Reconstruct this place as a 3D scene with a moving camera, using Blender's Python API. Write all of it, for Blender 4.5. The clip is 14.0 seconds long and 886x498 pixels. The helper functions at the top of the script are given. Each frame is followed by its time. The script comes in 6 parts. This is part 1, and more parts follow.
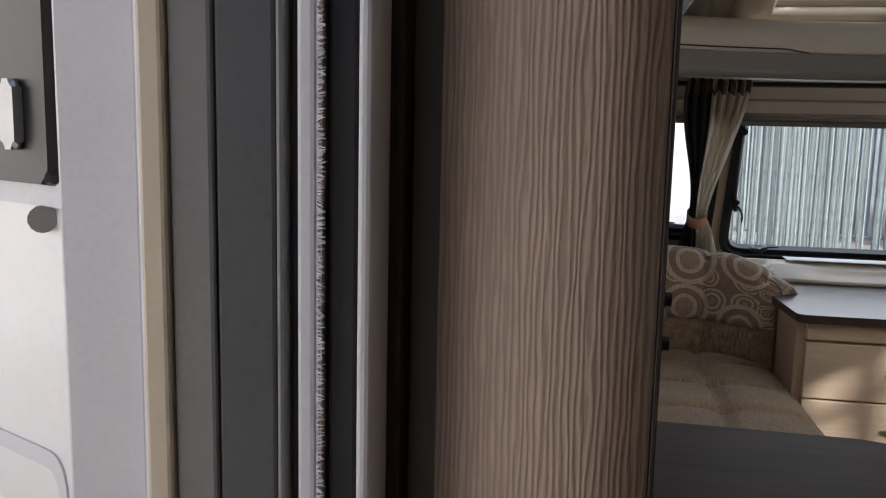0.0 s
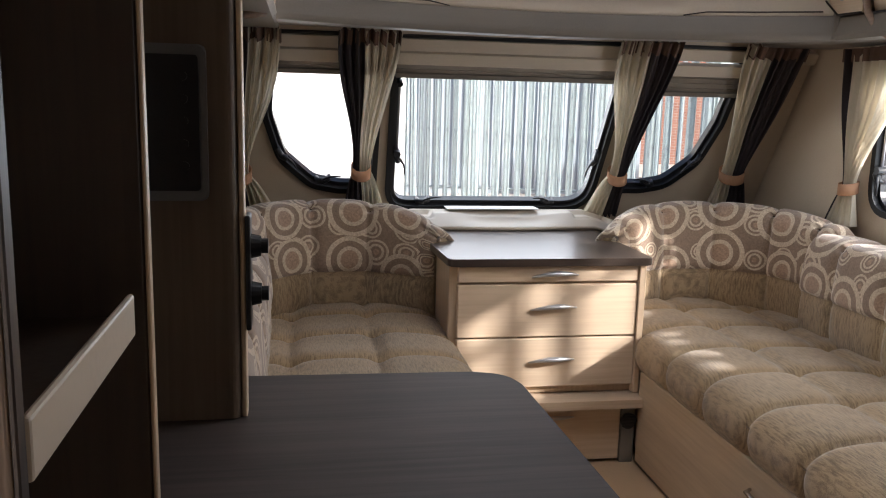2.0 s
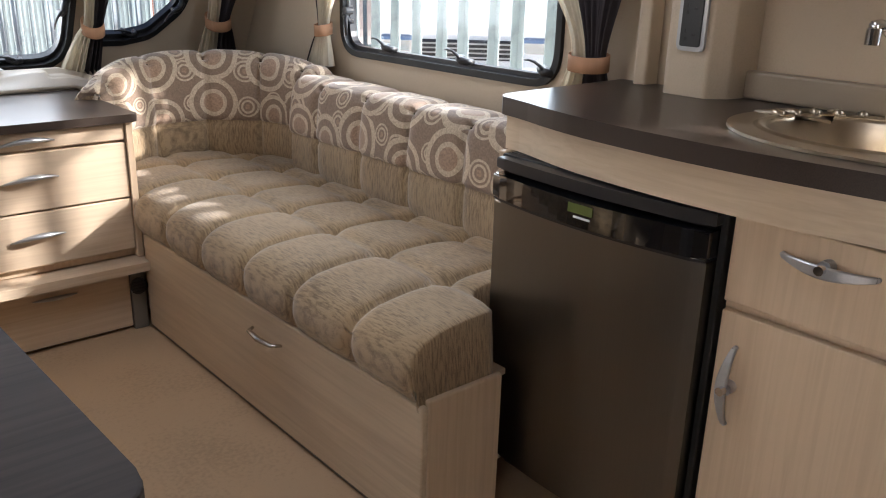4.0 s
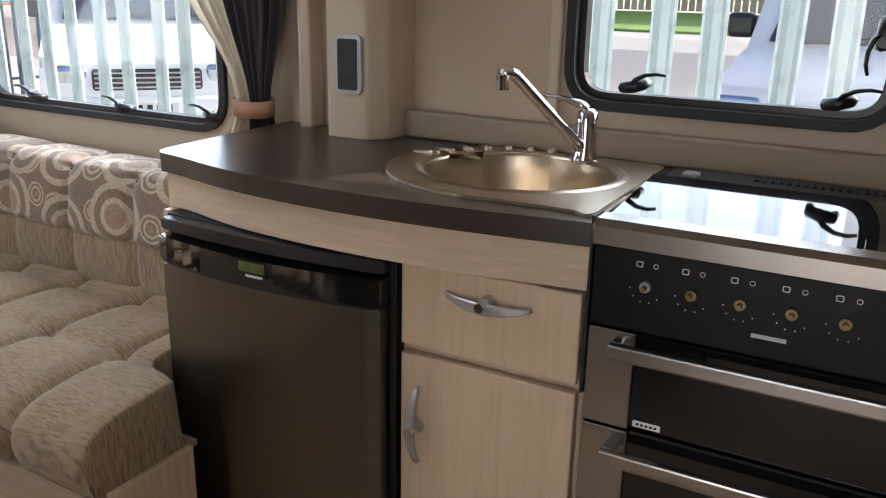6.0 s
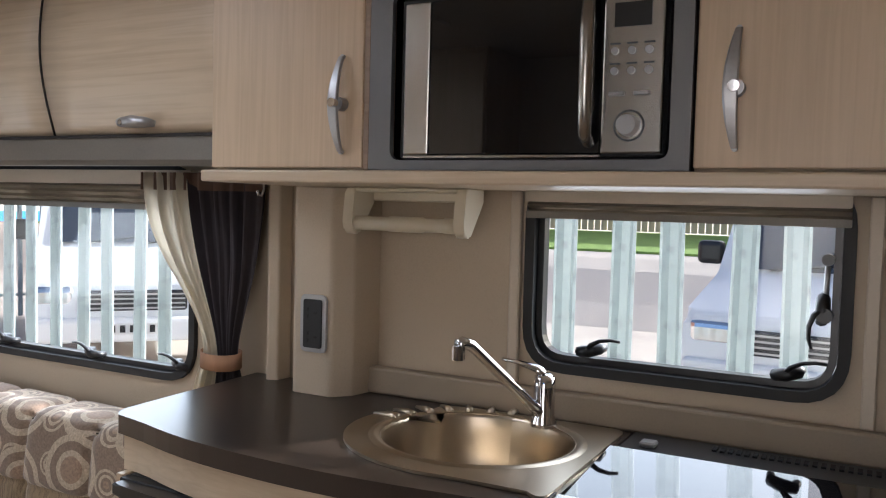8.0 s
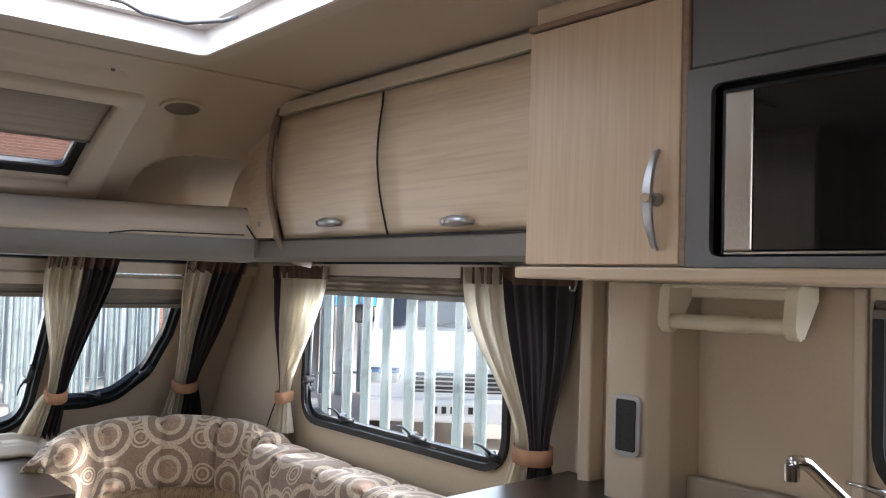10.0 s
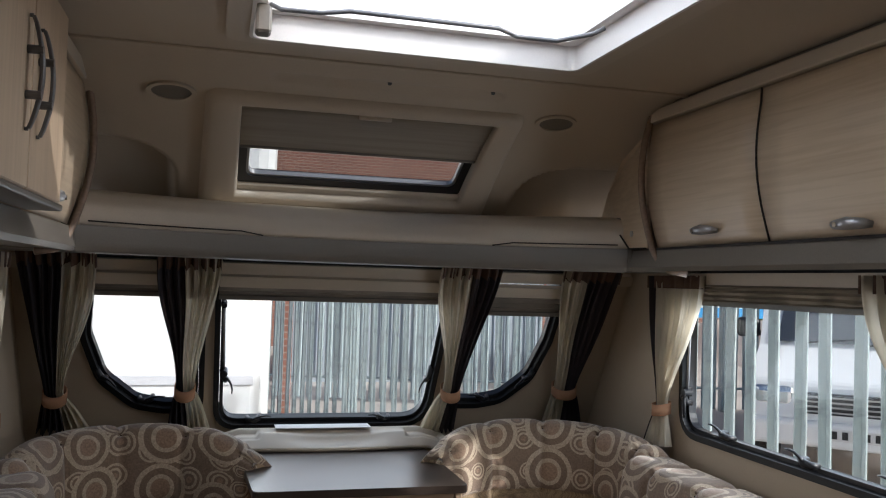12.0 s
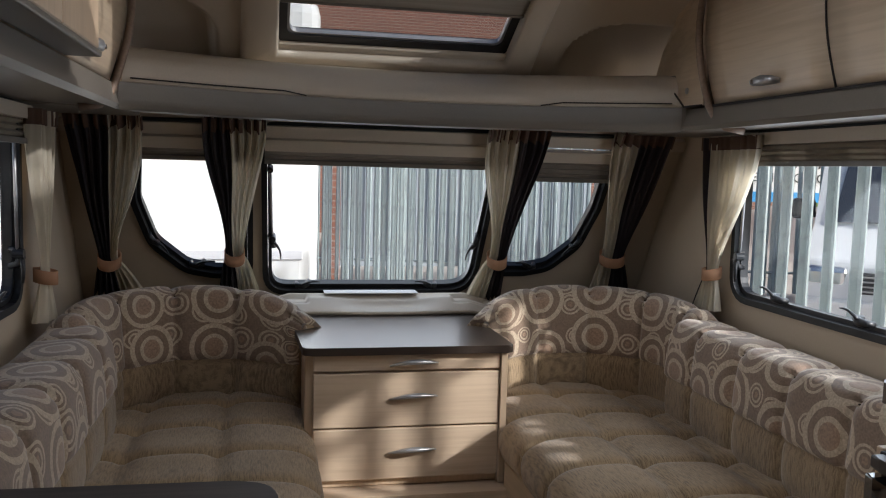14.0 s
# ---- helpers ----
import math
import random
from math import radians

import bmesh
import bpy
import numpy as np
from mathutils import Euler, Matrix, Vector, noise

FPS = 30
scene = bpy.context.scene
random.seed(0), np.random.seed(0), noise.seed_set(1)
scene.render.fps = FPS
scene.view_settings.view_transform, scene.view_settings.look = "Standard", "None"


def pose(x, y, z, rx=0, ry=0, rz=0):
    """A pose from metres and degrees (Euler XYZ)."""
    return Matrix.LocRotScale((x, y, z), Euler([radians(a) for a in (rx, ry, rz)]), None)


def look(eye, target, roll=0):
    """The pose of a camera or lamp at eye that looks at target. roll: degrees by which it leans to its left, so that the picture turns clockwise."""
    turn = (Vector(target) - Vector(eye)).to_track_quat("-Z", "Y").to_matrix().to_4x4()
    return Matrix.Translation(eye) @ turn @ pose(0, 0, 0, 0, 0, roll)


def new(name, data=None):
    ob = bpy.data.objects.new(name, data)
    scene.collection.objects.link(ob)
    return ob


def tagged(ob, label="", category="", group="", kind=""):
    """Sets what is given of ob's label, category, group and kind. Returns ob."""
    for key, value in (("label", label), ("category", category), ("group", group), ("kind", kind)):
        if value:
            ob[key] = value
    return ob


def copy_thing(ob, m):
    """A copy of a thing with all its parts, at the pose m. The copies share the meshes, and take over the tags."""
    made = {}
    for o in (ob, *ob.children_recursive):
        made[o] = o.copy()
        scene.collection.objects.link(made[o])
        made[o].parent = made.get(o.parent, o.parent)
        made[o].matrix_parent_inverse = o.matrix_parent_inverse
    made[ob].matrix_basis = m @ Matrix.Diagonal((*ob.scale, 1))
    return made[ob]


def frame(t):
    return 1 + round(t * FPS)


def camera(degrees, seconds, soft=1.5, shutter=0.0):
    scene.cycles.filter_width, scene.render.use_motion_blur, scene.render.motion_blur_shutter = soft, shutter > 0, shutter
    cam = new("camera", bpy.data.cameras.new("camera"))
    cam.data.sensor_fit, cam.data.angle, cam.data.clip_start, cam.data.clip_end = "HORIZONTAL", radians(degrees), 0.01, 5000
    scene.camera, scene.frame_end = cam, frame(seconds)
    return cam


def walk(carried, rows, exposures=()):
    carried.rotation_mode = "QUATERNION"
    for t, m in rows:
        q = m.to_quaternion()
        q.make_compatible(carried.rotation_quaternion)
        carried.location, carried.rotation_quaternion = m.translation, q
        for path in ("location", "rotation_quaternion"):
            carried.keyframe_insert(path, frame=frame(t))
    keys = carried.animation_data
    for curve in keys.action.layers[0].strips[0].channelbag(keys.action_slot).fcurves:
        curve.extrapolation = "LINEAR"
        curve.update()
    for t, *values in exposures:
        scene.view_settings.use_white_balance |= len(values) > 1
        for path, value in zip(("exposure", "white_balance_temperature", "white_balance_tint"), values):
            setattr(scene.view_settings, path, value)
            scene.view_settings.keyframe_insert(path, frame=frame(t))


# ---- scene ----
cam = camera(56.0, 14.0, 1.1)
PATH = [
    (0.0, (-0.041, 0.048, 1.235), (-0.382, 1.998, 0.950), 1.3),
    (0.5, (-0.001, 0.063, 1.235), (-0.241, 2.027, 0.946), 1.3),
    (1.0, (0.049, 0.093, 1.239), (-0.034, 2.069, 0.942), 1.2),
    (1.5, (0.089, 0.133, 1.247), (0.212, 2.101, 0.916), 1.5),
    (2, (0.137, 0.138, 1.198), (0.472, 2.076, 0.845), 1.5),
    (2.5, (0.195, 0.126, 1.21), (0.761, 1.993, 0.769), 1.3),
    (3, (0.229, 0.133, 1.187), (1.046, 1.885, 0.672), 1.5),
    (3.5, (0.265, 0.126, 1.177), (1.315, 1.724, 0.589), 1.6),
    (4, (0.301, 0.111, 1.17), (1.549, 1.532, 0.52), 1.6),
    (4.2, (0.305, 0.102, 1.172), (1.624, 1.447, 0.499), 1.7),
    (6.5, (0.409, 0.076, 1.261), (2.15, 0.911, 0.74), 1.8),
    (7, (0.401, 0.049, 1.299), (2.199, 0.867, 0.98), 1.8),
    (7.2, (0.401, 0.042, 1.312), (2.211, 0.86, 1.076), 1.8),
    (9.5, (0.475, 0.052, 1.353), (1.999, 1.345, 1.436), 1.7),
    (10, (0.451, 0.062, 1.36), (1.751, 1.58, 1.441), 1.7),
    (10.5, (0.421, 0.05, 1.351), (1.463, 1.754, 1.454), 1.8),
    (11, (0.447, 0.064, 1.36), (1.238, 1.898, 1.456), 1.8),
    (11.5, (0.462, 0.058, 1.358), (1.072, 1.96, 1.45), 1.8),
    (12, (0.468, 0.061, 1.356), (0.984, 1.992, 1.436), 1.8),
    (12.5, (0.466, 0.068, 1.338), (0.949, 2.008, 1.389), 1.8),
    (13, (0.458, 0.078, 1.321), (0.924, 2.022, 1.318), 1.7),
    (13.5, (0.457, 0.094, 1.29), (0.895, 2.044, 1.209), 1.7),
    (14, (0.482, 0.097, 1.262), (0.895, 2.046, 1.076), 1.6),
]
EXPOSURES = [
    (0.0, 0.12, 5950, 11),
    (0.5, 0.50, 5950, 12),
    (1.0, 0.96, 6100, 14),
    (2.5, 1.06, 6150, 13),
    (3.5, 0.87, 6350, 13),
    (4.0, 1.20, 6000, 12),
    (6.5, 1.08, 5850, 11),
    (7.0, 0.92, 5950, 12),
    (9.5, 1.06, 5700, 11),
    (10.0, 1.08, 5800, 11),
    (10.5, 0.52, 5950, 11),
    (11.0, 0.02, 5850, 10),
    (13.0, 0.06, 5850, 10),
    (14.0, 0.06, 5950, 11),
]
walk(cam, [(t, look(eye, target, roll)) for t, eye, target, roll in PATH], EXPOSURES)

# ---- world, sun, exposure ----
SUN_EL, SUN_AZ = 26.0, 124.0   # degrees; azimuth clockwise from +y
world = bpy.data.worlds.new("sky")
scene.world = world
world.use_nodes = True
wn = world.node_tree.nodes
sky = wn.new("ShaderNodeTexSky")
sky.sky_type, sky.sun_disc = "NISHITA", False
sky.sun_elevation, sky.sun_rotation = radians(SUN_EL), radians(SUN_AZ)
sky.air_density, sky.dust_density, sky.ozone_density = 0.75, 5.0, 0.4
wn["Background"].inputs["Strength"].default_value = 0.15
world.node_tree.links.new(sky.outputs[0], wn["Background"].inputs["Color"])
sun_data = bpy.data.lights.new("sun", "SUN")
sun_data.energy, sun_data.angle, sun_data.color = 4.6, radians(1.5), (1.0, 0.94, 0.86)
sun = new("sun", sun_data)
sun_way = Vector((math.sin(radians(SUN_AZ)) * math.cos(radians(SUN_EL)), math.cos(radians(SUN_AZ)) * math.cos(radians(SUN_EL)), math.sin(radians(SUN_EL))))
sun.matrix_world = look(sun_way * 20, (0, 0, 0))


def daylight(name, m, sx, sy, power):
    """An area lamp in a window's opening, for the sky's light."""
    d = bpy.data.lights.new(name, "AREA")
    d.shape, d.size, d.size_y, d.energy, d.color = "RECTANGLE", sx, sy, power, (0.92, 0.96, 1.0)
    ob = new(name, d)
    ob.matrix_world = m
    return ob


daylight("skylight_daylight", look((0.93, 1.77, 2.10), (0.93, 1.77, 0)), 0.8, 0.7, 6.5)
daylight("side_window_daylight", look((2.10, 2.18, 1.10), (0.5, 2.18, 0.7)), 0.9, 0.4, 3.0)
daylight("kitchen_window_daylight", look((2.10, 0.40, 1.18), (0.5, 0.40, 0.8)), 0.5, 0.26, 0.6)
daylight("front_window_daylight", look((0.89, 3.50, 1.05), (0.89, 1.5, 0.7)), 0.8, 0.42, 2.2)

# ---- materials ----
def nodes_of(name):
    m = bpy.data.materials.new(name)
    m.use_nodes = True
    t = m.node_tree
    return m, t, t.nodes["Principled BSDF"], t.links


def noise_tex(t, links, scale, stretch=(1, 1, 1), detail=4, coord="Object"):
    tc = t.nodes.new("ShaderNodeTexCoord")
    mp = t.nodes.new("ShaderNodeMapping")
    mp.inputs["Scale"].default_value = stretch
    n = t.nodes.new("ShaderNodeTexNoise")
    n.inputs["Scale"].default_value, n.inputs["Detail"].default_value = scale, detail
    links.new(tc.outputs[coord], mp.inputs[0])
    links.new(mp.outputs[0], n.inputs["Vector"])
    return n


def ramp_of(t, links, fac, stops, constant=False):
    r = t.nodes.new("ShaderNodeValToRGB")
    if constant:
        r.color_ramp.interpolation = "CONSTANT"
    e = r.color_ramp.elements
    while len(e) < len(stops):
        e.new(0.5)
    for el, (p, c) in zip(e, stops):
        el.position, el.color = p, (*c, 1)
    links.new(fac, r.inputs[0])
    return r


def shade(c, k):
    return tuple(min(1, v * k) for v in c)


def plain(name, c, rough=0.5, metal=0.0, grain=60, amount=0.10, bump=0.05, coat=0.0, broad=3.0, dist=0.002):
    """A surface with a fine grain, broad soiling and a light relief."""
    m, t, b, links = nodes_of(name)
    fine = noise_tex(t, links, grain)
    wide = noise_tex(t, links, broad, detail=3)
    add = t.nodes.new("ShaderNodeMath")
    add.operation = "ADD"
    links.new(fine.outputs[0], add.inputs[0])
    links.new(wide.outputs[0], add.inputs[1])
    r = ramp_of(t, links, add.outputs[0], [(0.55, shade(c, 1 - amount)), (1.0, c), (1.4, shade(c, 1 + amount))])
    r.color_ramp.elements[2].position = 1.0
    r.color_ramp.elements[1].position = 0.78
    links.new(r.outputs[0], b.inputs["Base Color"])
    b.inputs["Roughness"].default_value, b.inputs["Metallic"].default_value = rough, metal
    b.inputs["Coat Weight"].default_value = coat
    if bump:
        bp = t.nodes.new("ShaderNodeBump")
        bp.inputs["Strength"].default_value, bp.inputs["Distance"].default_value = bump * 4, dist
        links.new(fine.outputs[0], bp.inputs["Height"])
        links.new(bp.outputs[0], b.inputs["Normal"])
    return m


def wood(name, light, dark, along="z", rough=0.42, scale=1.0, relief=0.25):
    """Laminate with a fine straight grain along one axis."""
    m, t, b, links = nodes_of(name)
    long, short = 2.2 * scale, 55 * scale
    st = {"x": (long, short, short), "y": (short, long, short), "z": (short, short, long)}[along]
    g = noise_tex(t, links, 1.6, st, 5)
    g.inputs["Distortion"].default_value = 0.6
    wide = noise_tex(t, links, 1.4, tuple(v * 0.16 for v in st), 2)
    mix = t.nodes.new("ShaderNodeMath")
    mix.operation = "MULTIPLY_ADD"
    mix.inputs[1].default_value = 0.6
    links.new(wide.outputs[0], mix.inputs[0])
    links.new(g.outputs[0], mix.inputs[2])
    mid = tuple((a + d) / 2 for a, d in zip(light, dark))
    r = ramp_of(t, links, mix.outputs[0], [(0.55, dark), (0.76, mid), (0.95, light)])
    links.new(r.outputs[0], b.inputs["Base Color"])
    b.inputs["Roughness"].default_value = rough
    bp = t.nodes.new("ShaderNodeBump")
    bp.inputs["Strength"].default_value, bp.inputs["Distance"].default_value = relief, 0.001
    links.new(g.outputs[0], bp.inputs["Height"])
    links.new(bp.outputs[0], b.inputs["Normal"])
    return m


def woven(name, a, bcol, along="y"):
    """Ribbed chenille: short streaks across the seat over a fine weave."""
    m, t, b, links = nodes_of(name)
    st = (260, 34, 34) if along == "y" else (34, 260, 34)
    g = noise_tex(t, links, 1.0, st, 3)
    f = noise_tex(t, links, 420, (1, 1, 1), 2)
    wide = noise_tex(t, links, 5, (1, 1, 1), 3)
    s1 = t.nodes.new("ShaderNodeMath")
    s1.operation = "MULTIPLY_ADD"
    s1.inputs[1].default_value = 0.5
    links.new(f.outputs[0], s1.inputs[0])
    links.new(g.outputs[0], s1.inputs[2])
    s2 = t.nodes.new("ShaderNodeMath")
    s2.operation = "MULTIPLY_ADD"
    s2.inputs[1].default_value = 0.35
    links.new(wide.outputs[0], s2.inputs[0])
    links.new(s1.outputs[0], s2.inputs[2])
    r = ramp_of(t, links, s2.outputs[0], [(0.68, bcol), (0.95, a), (1.0, shade(a, 1.15))])
    links.new(r.outputs[0], b.inputs["Base Color"])
    b.inputs["Roughness"].default_value = 0.9
    b.inputs["Sheen Weight"].default_value = 0.35
    b.inputs["Sheen Roughness"].default_value = 0.5
    bp = t.nodes.new("ShaderNodeBump")
    bp.inputs["Strength"].default_value, bp.inputs["Distance"].default_value = 0.6, 0.002
    links.new(s1.outputs[0], bp.inputs["Height"])
    links.new(bp.outputs[0], b.inputs["Normal"])
    return m


def ringed(name, ground, cream, tan):
    """Upholstery with uneven concentric rings, one set to a cell."""
    m, t, b, links = nodes_of(name)
    uv = t.nodes.new("ShaderNodeTexCoord")
    warp = t.nodes.new("ShaderNodeTexNoise")
    warp.inputs["Scale"].default_value = 9
    wm = t.nodes.new("ShaderNodeVectorMath")
    wm.operation = "MULTIPLY_ADD"
    wm.inputs[1].default_value = (0.010, 0.010, 0)
    links.new(uv.outputs["UV"], warp.inputs["Vector"])
    links.new(warp.outputs["Color"], wm.inputs[0])
    links.new(uv.outputs["UV"], wm.inputs[2])
    colour = None

    def layer(scale, offset, size, stops, scatter):
        mp = t.nodes.new("ShaderNodeMapping")
        mp.inputs["Location"].default_value = offset
        links.new(wm.outputs[0], mp.inputs[0])
        v = t.nodes.new("ShaderNodeTexVoronoi")
        v.voronoi_dimensions, v.feature = "2D", "F1"
        v.inputs["Scale"].default_value, v.inputs["Randomness"].default_value = scale, scatter
        links.new(mp.outputs[0], v.inputs["Vector"])
        sep = t.nodes.new("ShaderNodeSeparateColor")
        links.new(v.outputs["Color"], sep.inputs[0])
        sz = t.nodes.new("ShaderNodeMath")
        sz.operation = "MULTIPLY_ADD"
        sz.inputs[1].default_value, sz.inputs[2].default_value = size[1] - size[0], size[0]
        links.new(sep.outputs[0], sz.inputs[0])
        dv = t.nodes.new("ShaderNodeMath")
        dv.operation = "DIVIDE"
        links.new(v.outputs["Distance"], dv.inputs[0])
        links.new(sz.outputs[0], dv.inputs[1])
        half = t.nodes.new("ShaderNodeMath")
        half.operation = "MULTIPLY"
        half.inputs[1].default_value = 0.5
        links.new(dv.outputs[0], half.inputs[0])
        return ramp_of(t, links, half.outputs[0], stops, True), half

    small, hs = layer(9.0, (0.31, 0.17, 0), (0.30, 0.46), [(0, tan), (0.12, ground), (0.22, cream), (0.32, ground), (0.41, cream), (0.5, ground)], 0.5)
    big, hb = layer(4.9, (0.05, 0.0, 0), (0.36, 0.49), [(0, tan), (0.19, cream), (0.27, ground), (0.40, cream), (0.5, ground)], 0.38)
    gt = t.nodes.new("ShaderNodeMath")
    gt.operation = "LESS_THAN"
    gt.inputs[1].default_value = 0.5
    links.new(hb.outputs[0], gt.inputs[0])
    mx = t.nodes.new("ShaderNodeMix")
    mx.data_type = "RGBA"
    links.new(gt.outputs[0], mx.inputs["Factor"])
    links.new(small.outputs[0], mx.inputs["A"])
    links.new(big.outputs[0], mx.inputs["B"])
    pile = noise_tex(t, links, 160, detail=3)
    pr = ramp_of(t, links, pile.outputs[0], [(0.25, (0.62, 0.62, 0.62)), (0.75, (1.12, 1.12, 1.12))])
    mu = t.nodes.new("ShaderNodeMix")
    mu.data_type, mu.blend_type = "RGBA", "MULTIPLY"
    mu.inputs["Factor"].default_value = 1.0
    links.new(mx.outputs["Result"], mu.inputs["A"])
    links.new(pr.outputs[0], mu.inputs["B"])
    links.new(mu.outputs["Result"], b.inputs["Base Color"])
    b.inputs["Roughness"].default_value = 0.88
    b.inputs["Sheen Weight"].default_value = 0.4
    bp = t.nodes.new("ShaderNodeBump")
    bp.inputs["Strength"].default_value, bp.inputs["Distance"].default_value = 0.5, 0.0025
    bw = t.nodes.new("ShaderNodeRGBToBW")
    links.new(mu.outputs["Result"], bw.inputs[0])
    links.new(bw.outputs[0], bp.inputs["Height"])
    links.new(bp.outputs[0], b.inputs["Normal"])
    return m


def glass_pane(name, tint=(0.93, 0.95, 0.95), gloss=0.03):
    m, t, b, links = nodes_of(name)
    t.nodes.remove(b)
    out = t.nodes["Material Output"]
    tr = t.nodes.new("ShaderNodeBsdfTransparent")
    tr.inputs[0].default_value = (*tint, 1)
    gl = t.nodes.new("ShaderNodeBsdfGlossy")
    gl.inputs["Roughness"].default_value = gloss
    mx = t.nodes.new("ShaderNodeMixShader")
    mx.inputs[0].default_value = 0.035
    links.new(tr.outputs[0], mx.inputs[1])
    links.new(gl.outputs[0], mx.inputs[2])
    links.new(mx.outputs[0], out.inputs[0])
    return m


def cloth(name, c, through_light=0.25, streak=40, weave=None, clear=0.0):
    """Thin pleated cloth that lets some light through."""
    m, t, b, links = nodes_of(name)
    g = noise_tex(t, links, 1.0, weave or (streak, streak, 5), 4)
    w = noise_tex(t, links, 700, detail=2)
    r = ramp_of(t, links, g.outputs[0], [(0.25, shade(c, 0.82)), (0.75, shade(c, 1.08))])
    links.new(r.outputs[0], b.inputs["Base Color"])
    b.inputs["Roughness"].default_value = 0.85
    bp = t.nodes.new("ShaderNodeBump")
    bp.inputs["Strength"].default_value, bp.inputs["Distance"].default_value = 0.25, 0.001
    links.new(w.outputs[0], bp.inputs["Height"])
    links.new(bp.outputs[0], b.inputs["Normal"])
    tl = t.nodes.new("ShaderNodeBsdfTranslucent")
    links.new(r.outputs[0], tl.inputs[0])
    mx = t.nodes.new("ShaderNodeMixShader")
    mx.inputs[0].default_value = through_light
    links.new(b.outputs[0], mx.inputs[1])
    links.new(tl.outputs[0], mx.inputs[2])
    links.new(mx.outputs[0], t.nodes["Material Output"].inputs[0])
    if clear:
        see = t.nodes.new("ShaderNodeBsdfTransparent")
        m2 = t.nodes.new("ShaderNodeMixShader")
        m2.inputs[0].default_value = clear
        links.new(mx.outputs[0], m2.inputs[1])
        links.new(see.outputs[0], m2.inputs[2])
        links.new(m2.outputs[0], t.nodes["Material Output"].inputs[0])
    return m


def brushed(name, c, rough=0.3, along="y"):
    """Brushed metal with a long fine grain."""
    m, t, b, links = nodes_of(name)
    st = {"x": (3, 900, 900), "y": (900, 3, 900), "z": (900, 900, 3)}[along]
    g = noise_tex(t, links, 1.0, st, 3)
    r = ramp_of(t, links, g.outputs[0], [(0.2, shade(c, 0.95)), (0.8, shade(c, 1.04))])
    links.new(r.outputs[0], b.inputs["Base Color"])
    q = ramp_of(t, links, g.outputs[0], [(0.2, (rough * 0.92,) * 3), (0.8, (rough * 1.08,) * 3)])
    links.new(q.outputs[0], b.inputs["Roughness"])
    b.inputs["Metallic"].default_value = 1.0
    return m


def brickwork(name):
    m, t, b, links = nodes_of(name)
    tc = t.nodes.new("ShaderNodeTexCoord")
    mp = t.nodes.new("ShaderNodeMapping")
    mp.inputs["Rotation"].default_value = (radians(90), 0, 0)
    br = t.nodes.new("ShaderNodeTexBrick")
    br.inputs["Scale"].default_value = 1
    br.inputs["Brick Width"].default_value, br.inputs["Row Height"].default_value, br.inputs["Mortar Size"].default_value = 0.225, 0.075, 0.008
    br.inputs["Color1"].default_value, br.inputs["Color2"].default_value, br.inputs["Mortar"].default_value = (0.25, 0.11, 0.075, 1), (0.20, 0.085, 0.06, 1), (0.30, 0.25, 0.22, 1)
    links.new(tc.outputs["Object"], mp.inputs[0])
    links.new(mp.outputs[0], br.inputs["Vector"])
    links.new(br.outputs["Color"], b.inputs["Base Color"])
    b.inputs["Roughness"].default_value = 0.9
    bp = t.nodes.new("ShaderNodeBump")
    bp.inputs["Strength"].default_value = 0.4
    links.new(br.outputs["Fac"], bp.inputs["Height"])
    bp.invert = True
    links.new(bp.outputs[0], b.inputs["Normal"])
    return m


M_WALL = plain("wallboard", (0.48, 0.39, 0.285), 0.55, grain=220, amount=0.05, bump=0.03, dist=0.0006)
M_MOULD = plain("cream_moulding", (0.54, 0.465, 0.37), 0.42, grain=160, amount=0.04, bump=0.03, dist=0.0006)
M_CEIL = plain("ceiling_board", (0.53, 0.46, 0.37), 0.6, grain=260, amount=0.04, bump=0.04, dist=0.0006)
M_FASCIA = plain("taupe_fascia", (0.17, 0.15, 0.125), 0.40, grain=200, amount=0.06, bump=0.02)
M_WOOD = wood("pale_ash_laminate", (0.615, 0.468, 0.322), (0.530, 0.396, 0.267), "z")
M_WOODY = wood("pale_ash_laminate_long", (0.61, 0.487, 0.346), (0.51, 0.394, 0.272), "y")
M_WOODX = wood("pale_ash_laminate_cross", (0.62, 0.485, 0.345), (0.53, 0.40, 0.28), "x")
M_BEAD = wood("brown_edge_band", (0.30, 0.21, 0.15), (0.22, 0.15, 0.105), "y", 0.5, 1.0, 0.2)


